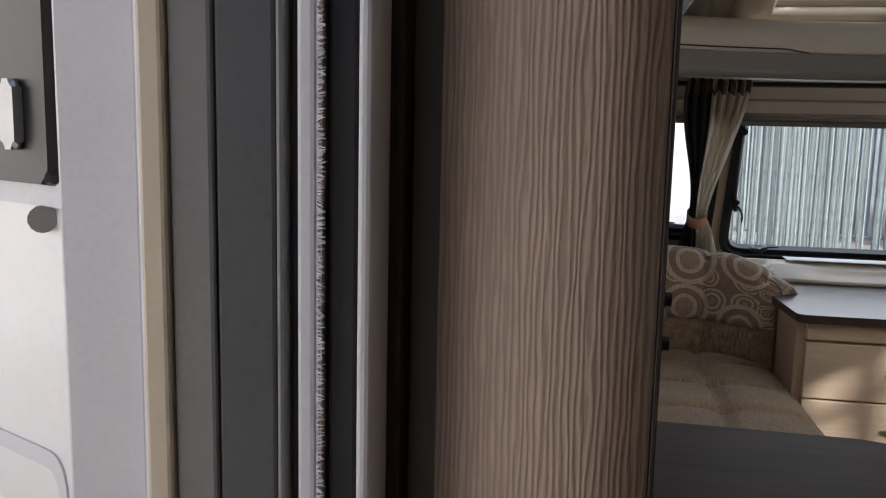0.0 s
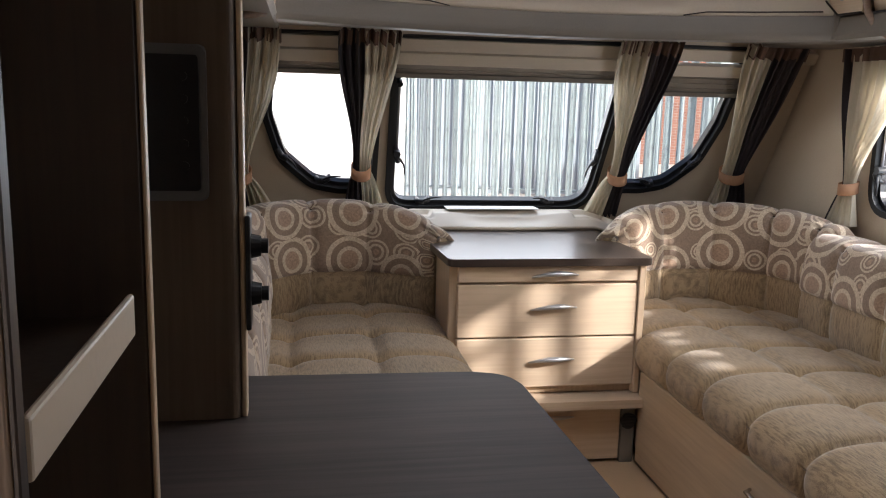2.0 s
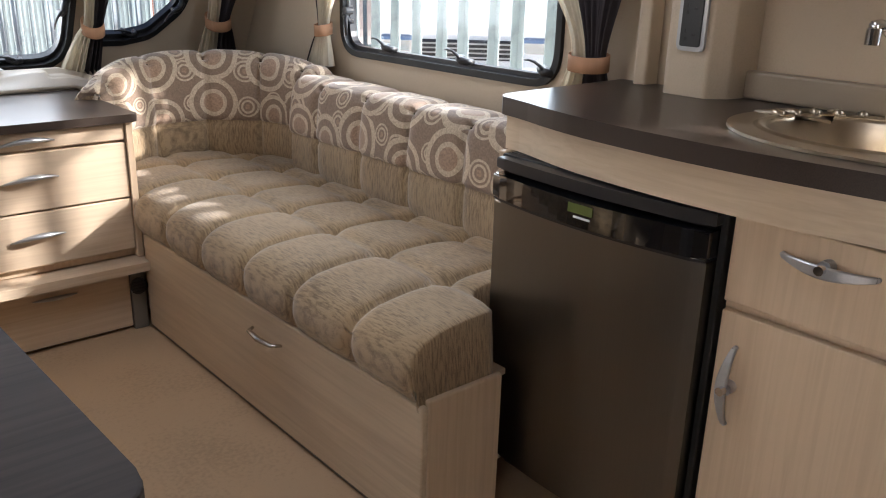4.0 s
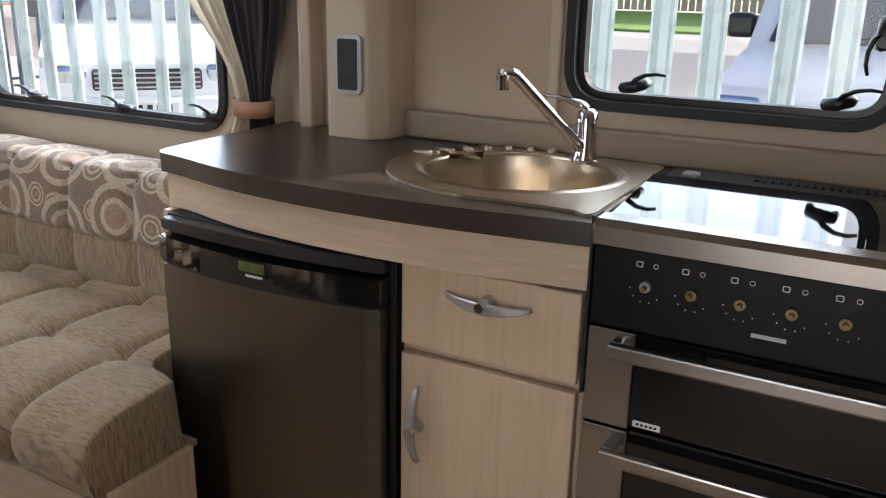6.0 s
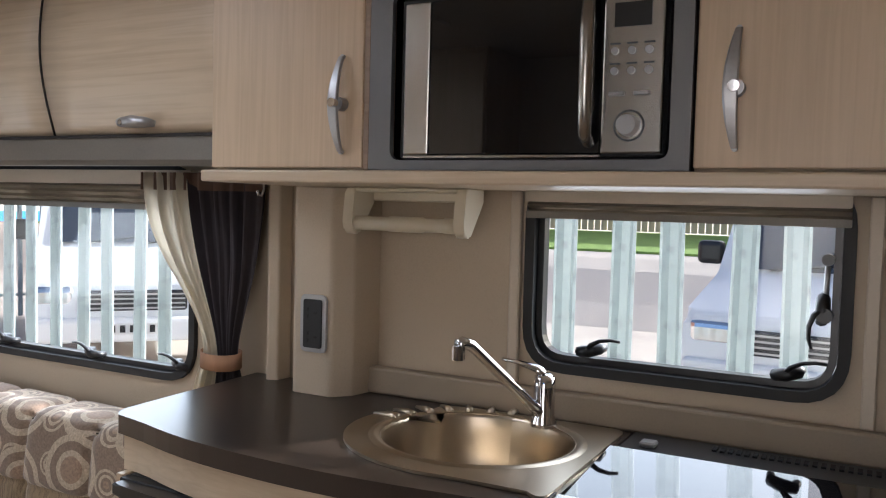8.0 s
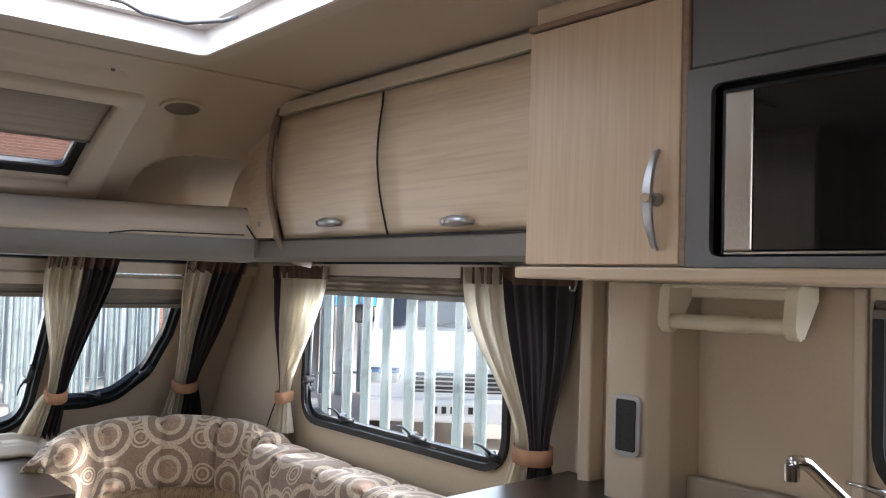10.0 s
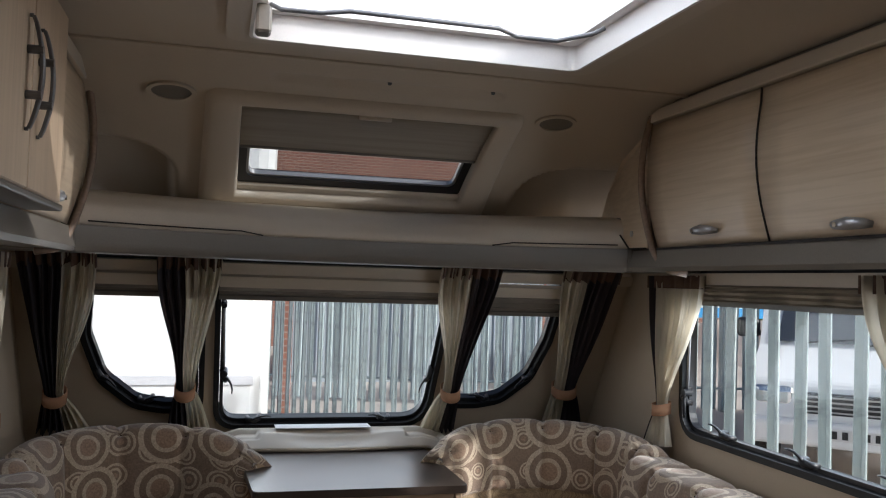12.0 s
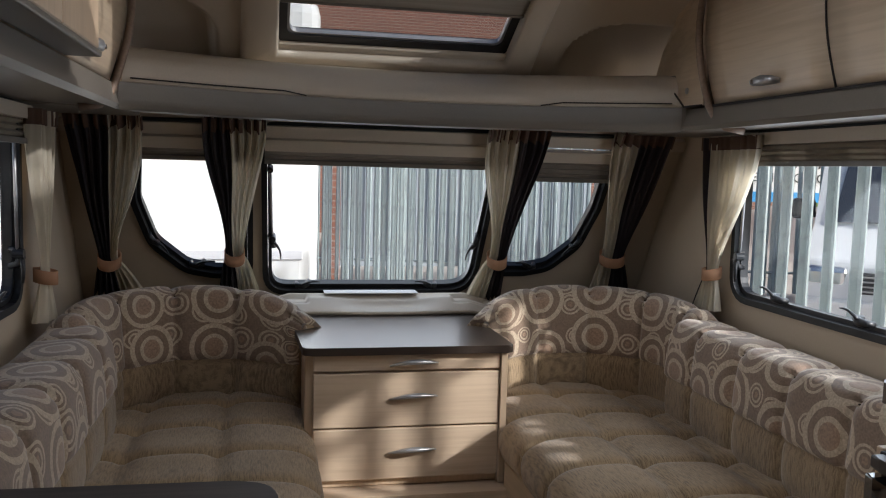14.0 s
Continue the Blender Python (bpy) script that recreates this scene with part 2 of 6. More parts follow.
def grooved(name, light, dark):
    """Embossed ash: wavering pale ridges over a browner ground."""
    m, t, b, links = nodes_of(name)
    tc = t.nodes.new("ShaderNodeTexCoord")
    mp = t.nodes.new("ShaderNodeMapping")
    mp.inputs["Scale"].default_value = (1, 1, 0.10)
    w = t.nodes.new("ShaderNodeTexWave")
    w.wave_type, w.bands_direction = "BANDS", "X"
    w.inputs["Scale"].default_value, w.inputs["Distortion"].default_value = 75, 7
    w.inputs["Detail"].default_value, w.inputs["Detail Scale"].default_value = 3, 1.6
    links.new(tc.outputs["Object"], mp.inputs[0])
    links.new(mp.outputs[0], w.inputs["Vector"])
    r = ramp_of(t, links, w.outputs["Fac"], [(0.15, dark), (0.6, tuple((a + c) / 2 for a, c in zip(light, dark))), (0.95, light)])
    links.new(r.outputs[0], b.inputs["Base Color"])
    b.inputs["Roughness"].default_value = 0.5
    bp = t.nodes.new("ShaderNodeBump")
    bp.inputs["Strength"].default_value, bp.inputs["Distance"].default_value = 0.4, 0.0015
    links.new(w.outputs["Fac"], bp.inputs["Height"])
    links.new(bp.outputs[0], b.inputs["Normal"])
    return m


M_PANEL = grooved("textured_ash_panel", (0.53, 0.405, 0.305), (0.40, 0.295, 0.215))
# brown of the dark trims, lowered further to paint the tall unit's inner shade
M_DARKSHADEWOOD = wood("dark_trim_and_shaded_board", (0.050, 0.034, 0.024), (0.030, 0.021, 0.016), "z")
M_TOP = plain("dark_worktop_laminate", (0.040, 0.029, 0.023), 0.32, grain=500, amount=0.25, bump=0.04, dist=0.0004)
M_TABLE = wood("dark_wenge_tabletop", (0.058, 0.043, 0.037), (0.034, 0.025, 0.022), "x", 0.48)
for mat, rough, spec in ((M_TABLE, 0.58, 0.28), (M_TOP, 0.28, 0.42)):
    mat.node_tree.nodes["Principled BSDF"].inputs["Roughness"].default_value = rough
    mat.node_tree.nodes["Principled BSDF"].inputs["Specular IOR Level"].default_value = spec
# wood tone darkened to stand in for the shade on the partition's face
M_UNLITWOOD = wood("unlit_partition_board", (0.125, 0.090, 0.063), (0.092, 0.066, 0.046), "z")
M_CARPET = plain("beige_floor_vinyl", (0.40, 0.275, 0.165), 0.7, grain=90, amount=0.16, bump=0.08)
M_SEAT = woven("olive_chenille", (0.325, 0.226, 0.124), (0.158, 0.106, 0.056), "y")
M_SEATX = woven("olive_chenille_back", (0.300, 0.213, 0.121), (0.150, 0.102, 0.055), "x")
M_RING = ringed("ring_patterned_velour", (0.250, 0.172, 0.118), (0.55, 0.44, 0.315), (0.36, 0.24, 0.16))
M_CREAMC = cloth("cream_curtain_cloth", (0.80, 0.73, 0.59), 0.42)
M_DARKC = cloth("charcoal_curtain_cloth", (0.045, 0.036, 0.040), 0.05)
M_HEAD = cloth("brown_header_cloth", (0.13, 0.075, 0.050), 0.05)
M_BEADD = plain("dark_joint", (0.018, 0.012, 0.009), 0.7, grain=100, amount=0.1, bump=0)
M_SEAM = plain("dark_seam_thread", (0.055, 0.040, 0.024), 0.9, grain=200, amount=0.1, bump=0)
M_TIE = cloth("tan_tieback_cloth", (0.46, 0.25, 0.14), 0.05)
# colour raised above M_BLIND to paint in the daylight behind the roof blind
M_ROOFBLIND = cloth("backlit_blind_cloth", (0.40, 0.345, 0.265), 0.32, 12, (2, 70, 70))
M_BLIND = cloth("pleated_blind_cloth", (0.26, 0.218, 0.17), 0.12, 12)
M_BLACK = plain("black_rubber", (0.005, 0.005, 0.0055), 0.55, grain=300, amount=0.2, bump=0.02)
M_BLACKP = plain("black_plastic", (0.013, 0.013, 0.0145), 0.33, grain=300, amount=0.2, bump=0.01)
M_GLOSSB = plain("black_glass", (0.006, 0.006, 0.007), 0.03, grain=10, amount=0.1, bump=0, coat=0.5)
M_ENAMEL = plain("black_enamel", (0.006, 0.006, 0.0065), 0.38, grain=10, amount=0.1, bump=0)
M_ENAMEL.node_tree.nodes["Principled BSDF"].inputs["Specular IOR Level"].default_value = 0.25
M_STEEL = plain("brushed_steel", (0.45, 0.43, 0.40), 0.27, metal=1.0, grain=600, amount=0.05, bump=0.01, broad=8)
M_FRIDGE = brushed("fridge_steel", (0.190, 0.172, 0.148), 0.33, "z")
M_SILVER = plain("silver_grey_plastic", (0.42, 0.42, 0.43), 0.34, metal=0.7, grain=300, amount=0.05, bump=0.02)
M_GREY = plain("graphite_bezel", (0.15, 0.15, 0.155), 0.38, metal=0.3, grain=400, amount=0.06, bump=0.02)
M_CHROME = plain("chrome", (0.72, 0.72, 0.74), 0.08, metal=1.0, grain=20, amount=0.03, bump=0)
M_SINK = brushed("bronze_tinted_steel", (0.50, 0.43, 0.335), 0.30, "y")
M_BRASS = plain("brass_spindle", (0.22, 0.16, 0.07), 0.4, metal=1.0, grain=200, amount=0.1, bump=0.02)
M_WHITE = plain("white_paint", (0.86, 0.865, 0.86), 0.3, grain=80, amount=0.03, bump=0.01, coat=0.3)
M_JAMB = plain("pale_grey_door_frame", (0.68, 0.68, 0.71), 0.4, grain=160, amount=0.04, bump=0.02)
M_JAMBM = plain("mid_grey_door_frame", (0.21, 0.208, 0.20), 0.5, grain=160, amount=0.06, bump=0.02)
M_JAMBD = plain("dark_grey_door_seal", (0.080, 0.084, 0.088), 0.6, grain=160, amount=0.1, bump=0.03)
M_CREAMP = plain("cream_plastic", (0.62, 0.54, 0.40), 0.38, grain=200, amount=0.04, bump=0.02)
M_SHAFT = plain("white_skylight_lining", (0.74, 0.70, 0.67), 0.45, grain=200, amount=0.03, bump=0.02)
M_UPSTAND = plain("brown_upstand", (0.29, 0.23, 0.165), 0.45, grain=200, amount=0.06, bump=0.02)
M_PRINT = plain("white_print", (0.62, 0.62, 0.60), 0.6, grain=300, amount=0.05, bump=0)
M_PAPER = plain("paper", (0.72, 0.71, 0.69), 0.8, grain=300, amount=0.03, bump=0.02)
M_LCD = plain("green_lcd", (0.09, 0.11, 0.03), 0.2, grain=200, amount=0.1, bump=0)
M_GLASS = glass_pane("window_glass")
M_TINTED = glass_pane("tinted_roof_glass", (0.66, 0.68, 0.69))
M_DOME = cloth("opal_dome_acrylic", (0.88, 0.88, 0.86), 0.75, 3, None, 0.4)
M_GALV = plain("galvanised_steel", (0.285, 0.335, 0.345), 0.5, metal=0.15, grain=26, amount=0.34, bump=0.03)
M_TARMAC = plain("tarmac", (0.40, 0.36, 0.325), 0.9, grain=60, amount=0.35, bump=0.2, dist=0.01, broad=0.4)
M_GRASS = plain("grass_blades", (0.15, 0.24, 0.045), 0.8, grain=30, amount=0.4, bump=0.2, dist=0.02)
M_TIMBER = wood("weathered_fence_timber", (0.64, 0.55, 0.36), (0.48, 0.40, 0.25), "z", 0.85)
M_BRICK = brickwork("red_brickwork")
M_CARGLASS = plain("car_glass", (0.05, 0.06, 0.08), 0.12, grain=2, amount=0.05, bump=0)
M_TYRE = plain("tyre_rubber", (0.02, 0.02, 0.02), 0.8, grain=100, amount=0.2, bump=0.05)
M_CLAD = plain("grey_blue_cladding", (0.36, 0.40, 0.44), 0.5, grain=20, amount=0.1, bump=0.02)
M_RED = plain("red_paint", (0.34, 0.09, 0.07), 0.5, grain=40, amount=0.1, bump=0.02)
M_BLUE = plain("blue_sign_paint", (0.03, 0.28, 0.62), 0.5, grain=40, amount=0.05, bump=0)

# ---- building helpers ----
def link_mesh(name, me, material, parent=None, label="", smooth=False):
    me.materials.append(material)
    if smooth:
        me.polygons.foreach_set("use_smooth", [True] * len(me.polygons))
    ob = new(name, me)
    if parent:
        ob.parent = parent
        base = parent
        while base.parent:
            base = base.parent
        if parent == base:
            ob.matrix_parent_inverse = Matrix.Translation(-parent.location)
    if label:
        ob["label"] = label
    return ob


def part(name, bm, material, parent=None, label="", smooth=False):
    me = bpy.data.meshes.new(name)
    bmesh.ops.recalc_face_normals(bm, faces=bm.faces)
    bm.to_mesh(me)
    bm.free()
    return link_mesh(name, me, material, parent, label, smooth)


def thing(name, at, label, category, group=""):
    ob = new(name)
    ob.location = at
    ob.empty_display_size = 0.05
    return tagged(ob, label, category, group)


def structure(name, bm, material, label="", smooth=False):
    return tagged(part(name, bm, material, None, "", smooth), label, "", "", "structure")


def box(x0, x1, y0, y1, z0, z1, bev=0.003, seg=1, bm=None):
    own = bmesh.new()
    bmesh.ops.create_cube(own, size=1, matrix=Matrix.Translation(((x0 + x1) / 2, (y0 + y1) / 2, (z0 + z1) / 2)) @ Matrix.Diagonal((abs(x1 - x0), abs(y1 - y0), abs(z1 - z0), 1)))
    if bev:
        bmesh.ops.bevel(own, geom=own.edges[:], offset=min(bev, abs(x1 - x0) / 2.2, abs(y1 - y0) / 2.2, abs(z1 - z0) / 2.2), segments=seg, affect="EDGES", profile=0.5)
    if bm is None:
        return own
    me = bpy.data.meshes.new("joined")
    own.to_mesh(me)
    own.free()
    bm.from_mesh(me)
    bpy.data.meshes.remove(me)
    return bm


def rpoly(pts, radii, n=6):
    """A polygon with rounded corners."""
    if not isinstance(radii, (list, tuple)):
        radii = [radii] * len(pts)
    out = []
    for i, p in enumerate(pts):
        a, b, c = Vector(pts[i - 1]), Vector(p), Vector(pts[(i + 1) % len(pts)])
        r = radii[i]
        if r <= 0:
            out.append(tuple(b))
            continue
        u, v = (a - b).normalized(), (c - b).normalized()
        ang = math.acos(max(-1, min(1, u.dot(v))))
        d = min(r / math.tan(ang / 2), (a - b).length * 0.49, (c - b).length * 0.49)
        p0, p1 = b + u * d, b + v * d
        for k in range(n + 1):
            s = k / n
            q = p0 * (1 - s) ** 2 + b * 2 * s * (1 - s) + p1 * s ** 2
            q = q * 0.5 + ((p0.lerp(p1, s) - b) * 1.0 + b) * 0.0 + q * 0.5
            out.append((q.x, q.y))
    return out


def rect(u0, u1, v0, v1, r=0.0, n=6):
    return rpoly([(u0, v0), (u1, v0), (u1, v1), (u0, v1)], r, n)


def plate(outer, holes, tf, w0, w1):
    """A slab with openings: loops of (u, v), laid in space by tf(u, v, w)."""
    bm = bmesh.new()
    edges = []
    for loop in (outer, *holes):
        vs = [bm.verts.new((u, v, 0)) for u, v in loop]
        edges += [bm.edges.new((vs[i - 1], vs[i])) for i in range(len(vs))]
    bmesh.ops.triangle_fill(bm, use_beauty=True, use_dissolve=False, edges=edges)
    ex = bmesh.ops.extrude_face_region(bm, geom=bm.faces[:])
    top = {e for e in ex["geom"] if isinstance(e, bmesh.types.BMVert)}
    for v in bm.verts:
        v.co = Vector(tf(v.co.x, v.co.y, w1 if v in top else w0))
    return bm


def ring(outer, inner, tf, w0, w1):
    """A frame between two loops with as many points."""
    n = len(outer)
    bm = bmesh.new()
    rows = [[bm.verts.new(tf(u, v, w)) for u, v in loop] for loop, w in ((outer, w0), (outer, w1), (inner, w1), (inner, w0))]
    for a in range(4):
        for i in range(n):
            j = (i + 1) % n
            bm.faces.new((rows[a][i], rows[a][j], rows[(a + 1) % 4][j], rows[(a + 1) % 4][i]))
    return bm


def prism(poly, tf, w0, w1, bev=0.0, seg=1):
    bm = bmesh.new()
    a = [bm.verts.new(tf(u, v, w0)) for u, v in poly]
    b = [bm.verts.new(tf(u, v, w1)) for u, v in poly]
    n = len(poly)
    caps = [bm.faces.new(a[::-1]), bm.faces.new(b)]
    for i in range(n):
        bm.faces.new((a[i], a[(i + 1) % n], b[(i + 1) % n], b[i]))
    if bev:
        es = {e for f in caps for e in f.edges}
        bmesh.ops.bevel(bm, geom=list(es), offset=bev, segments=seg, affect="EDGES", profile=0.5)
    return bm


def sweep(pts, r, n=8, closed=False, flat=1.0, bm=None):
    """A round bar along points; r may be a list; flat squeezes it across."""
    bm = bm or bmesh.new()
    pts = [Vector(p) for p in pts]
    rs = r if isinstance(r, (list, tuple)) else [r] * len(pts)
    rows, side = [], None
    for i, p in enumerate(pts):
        a = pts[i - 1] if (i or closed) else p
        b = pts[(i + 1) % len(pts)] if (i < len(pts) - 1 or closed) else p
        d = (b - a).normalized()
        if side is None:
            side = d.orthogonal().normalized() if abs(d.z) > 0.9 else d.cross(Vector((0, 0, 1))).normalized()
        side = (side - d * side.dot(d)).normalized()
        up = d.cross(side)
        rows.append([bm.verts.new(p + side * math.cos(2 * math.pi * k / n) * rs[i] + up * math.sin(2 * math.pi * k / n) * rs[i] * flat) for k in range(n)])
    m = len(rows)
    for i in range(m if closed else m - 1):
        for k in range(n):
            bm.faces.new((rows[i][k], rows[i][(k + 1) % n], rows[(i + 1) % m][(k + 1) % n], rows[(i + 1) % m][k]))
    if not closed:
        bm.faces.new(rows[0][::-1])
        bm.faces.new(rows[-1])
    return bm


def surface(nu, nv, f, uv=None):
    """A mesh from f(i / nu, j / nv), with an optional UV of (s, h)."""
    verts = [f(i / nu, j / nv) for j in range(nv + 1) for i in range(nu + 1)]
    faces = [(j * (nu + 1) + i, j * (nu + 1) + i + 1, (j + 1) * (nu + 1) + i + 1, (j + 1) * (nu + 1) + i) for j in range(nv) for i in range(nu)]
    me = bpy.data.meshes.new("surface")
    me.from_pydata([tuple(v) for v in verts], [], faces)
    if uv:
        lay = me.uv_layers.new(name="UVMap")
        coords = [uv(i / nu, j / nv) for j in range(nv + 1) for i in range(nu + 1)]
        for lp in me.loops:
            lay.data[lp.index].uv = coords[lp.vertex_index]
    me.update()
    return me


def disc(centre, normal, r, depth, n=20, r2=None, bm=None):
    bm = bm or bmesh.new()
    nrm = Vector(normal).normalized()
    q = nrm.to_track_quat("Z", "Y").to_matrix().to_4x4()
    bmesh.ops.create_cone(bm, cap_ends=True, segments=n, radius1=r, radius2=r if r2 is None else r2, depth=depth, matrix=Matrix.Translation(Vector(centre) + nrm * depth / 2) @ q)
    return bm


def bow_handle(name, parent, p0, p1, out, material=None, wide=0.012):
    """A bowed crescent pull: one straight edge and one rounded edge."""
    p0, p1, out = Vector(p0), Vector(p1), Vector(out)
    across = Vector((0, 0, 1)) if abs(p1.z - p0.z) < 0.02 else Vector((0, -1, 0))
    bm, rows, n = bmesh.new(), [], 18
    for k in range(n + 1):
        b = math.sin(math.pi * k / n)
        mid = p0.lerp(p1, k / n) + out * (0.006 + 0.018 * b ** 0.8)
        hi, lo, t = across * (0.3 * wide), across * -(0.35 * wide + 0.85 * wide * b), out * 0.0035
        rows.append([bm.verts.new(mid + q) for q in (hi - t, hi + t * 0.6, hi * 0.6 + t, lo * 0.8 + t, lo + t * 0.3, lo - t)])
    for r0, r1 in zip(rows, rows[1:]):
        for i in range(6):
            bm.faces.new((r0[i], r0[(i + 1) % 6], r1[(i + 1) % 6], r1[i]))
    for end in (rows[0][::-1], rows[-1]):
        bm.faces.new(end)
    h = part(name, bm, material or M_SILVER, parent, "satin silver bow handle")
    for p in (p0, p1):
        part("foot", disc(p, out, 0.3 * wide, 0.006, 10), material or M_SILVER, h)
    return h

# ---- structure ----
XR, XL, XM = 2.07, -0.21, 0.93       # inner faces of the side walls, and the middle
ZC = 1.93                            # ceiling


def mir(x):
    return 2 * XM - x


def yf(z):
    """The sloping front wall."""
    return 3.46 - 0.572 * (z - 0.793)


def tf_right(u, v, w):
    return (XR + w, u, v)


def tf_left(u, v, w):
    return (XL - w, u, v)


def tf_front(u, v, w):
    return (u, yf(v) + 0.868 * w, v + 0.496 * w)


def tf_flat(u, v, w):
    return (u, v, w)


def zp(y):
    """The sloping moulded panel over the bulkhead."""
    return 1.935 - 0.32 * max(0.0, (y - 2.24) / 0.76) ** 1.5


def tf_brow(u, v, w):
    return (u, v + 0.398 * w, zp(v) + 0.917 * w)


SIDE_OUT = [(-1.3, -0.02), (yf(-0.02), -0.02), (yf(1.45), 1.45), (2.95, 1.64), (2.24, 1.95), (-1.3, 1.95)]
W_SIDE = rect(1.66, 2.70, 0.852, 1.42, 0.10)
W_KIT = rect(0.095, 0.705, 1.005, 1.40, 0.085)
W_LEFT = rect(1.62, 2.64, 0.852, 1.42, 0.10)
W_CEN = rpoly([(0.475, 0.765), (1.325, 0.765), (1.345, 1.41), (0.465, 1.41)], [0.09, 0.12, 0.04, 0.04])
W_FL = rpoly([(0.42, 0.838), (0.42, 1.41), (0.035, 1.41), (0.005, 1.13), (0.055, 0.965), (0.175, 0.858), (0.28, 0.838)], [0.05, 0.03, 0.03, 0.12, 0.12, 0.12, 0.12])
W_FR = rpoly([(1.40, 0.848), (1.53, 0.848), (1.635, 0.868), (1.745, 0.97), (1.79, 1.13), (1.805, 1.41), (1.40, 1.41)], [0.05, 0.12, 0.12, 0.12, 0.12, 0.03, 0.03])
DOOR = [(-0.15, 0.0), (0.56, 0.0), (0.56, 1.86), (-0.15, 1.86)]

structure("floor", box(XL - 0.04, XR + 0.04, -1.34, 3.95, -0.06, 0.0, 0), M_CARPET, "beige speckled vinyl floor")
structure("wall_right", plate(SIDE_OUT, [W_SIDE, W_KIT], tf_right, 0, 0.035), M_WALL, "cream wallboard with two window openings")
structure("wall_left", plate([(-1.3, -0.02)] + [(-0.15, -0.02), (-0.15, 1.86), (0.56, 1.86), (0.56, -0.02)] + SIDE_OUT[1:], [W_LEFT], tf_left, 0, 0.04), M_WALL, "cream wallboard with a doorway and a window")
structure("wall_front", plate([(XL, -0.02), (XR, -0.02), (XR, 1.47), (XL, 1.47)], [W_CEN, W_FL, W_FR], tf_front, 0, 0.035), M_WALL, "cream sloping front wall with three windows")
structure("skin_right", plate(SIDE_OUT, [W_SIDE, W_KIT], tf_right, 0.037, 0.041), M_WHITE, "white painted outer skin of the caravan")
structure("skin_front", plate([(XL, -0.02), (XR, -0.02), (XR, 1.47), (XL, 1.47)], [W_CEN, W_FL, W_FR], tf_front, 0.037, 0.041), M_WHITE, "white painted outer skin of the caravan front")
structure("wall_back", box(XL, XR, -1.34, -1.30, 0.0, 1.925, 0), M_WALL, "plain cream wallboard")
SKY = rect(0.50, 1.355, 1.36, 2.06, 0.03)
structure("ceiling", plate([(XL - 0.04, -1.34), (XR + 0.035, -1.34), (XR + 0.035, 2.245), (XL - 0.04, 2.245)], [SKY], tf_flat, ZC, ZC + 0.05), M_CEIL, "cream ceiling board with a skylight opening")


def smooth(e0, e1, x):
    k = max(0.0, min(1.0, (x - e0) / (e1 - e0)))
    return k * k * (3 - 2 * k)


def brow_relief(x, y):
    """The scooped pockets beside the roof window and the long trough over it."""
    xo = 0.90 - abs(x - 0.90)                    # the panel is alike on both sides
    edge_x = 0.315 - 0.10 * max(0.0, (2.88 - y) / 0.13) ** 2 if y < 2.88 else 0.318
    edge_y = 2.735 + 0.02 * smooth(0.13, 0.24, xo)
    pocket = smooth(0.0, 0.022, edge_x - xo) * smooth(0.0, 0.030, y - edge_y)
    d = math.hypot(max(0.0, abs(x - 0.925) - 0.315), y - 2.385)
    return 0.050 * pocket + 0.012 * smooth(0.026, 0.014, d)


def brow_panel():
    """The curved brow as a sheet with an opening for the roof window."""
    def steps(a, b, n):
        return [a + (b - a) * k / n for k in range(n)]
    xs = steps(XL, 0.505, 58) + steps(0.505, 1.29, 60) + steps(1.29, XR, 62) + [XR]
    ys = steps(2.24, 2.53, 26) + steps(2.53, 2.92, 34) + steps(2.92, 3.12, 16) + [3.12]
    bm = bmesh.new()
    vs = [[bm.verts.new(tf_brow(x, y, brow_relief(x, y))) for x in xs] for y in ys]
    for j in range(len(ys) - 1):
        for i in range(len(xs) - 1):
            if 0.505 < (xs[i] + xs[i + 1]) / 2 < 1.29 and 2.53 < (ys[j] + ys[j + 1]) / 2 < 2.92:
                continue
            bm.faces.new((vs[j][i], vs[j][i + 1], vs[j + 1][i + 1], vs[j + 1][i]))
    bmesh.ops.recalc_face_normals(bm, faces=bm.faces)
    ob = structure("front_brow_panel", bm, M_MOULD, "cream moulded panel over the front windows", True)
    md = ob.modifiers.new("thick", "SOLIDIFY")
    md.thickness, md.offset = 0.035, 1 if ob.data.polygons[0].normal.z > 0 else -1
    return ob


brow_panel()


def dense(loop, step=0.04):
    """The loop with more points, so that it can follow a curved panel."""
    out = []
    for i, p in enumerate(loop):
        q = loop[(i + 1) % len(loop)]
        n = max(1, int(math.dist(p, q) / step))
        out += [(p[0] + (q[0] - p[0]) * k / n, p[1] + (q[1] - p[1]) * k / n) for k in range(n)]
    return out


def dense_pair(a, b, k=10):
    """Two loops with as many points each, refined alike."""
    def fine(l):
        return [(p[0] + (q[0] - p[0]) * t / k, p[1] + (q[1] - p[1]) * t / k) for p, q in zip(l, l[1:] + l[:1]) for t in range(k)]
    return fine(a), fine(b)
# ceiling joint strips
structure("trim", box(XL, XR, 2.228, 2.252, ZC - 0.006, ZC + 0.004, 0.002), M_MOULD, "cream ceiling joint strip")


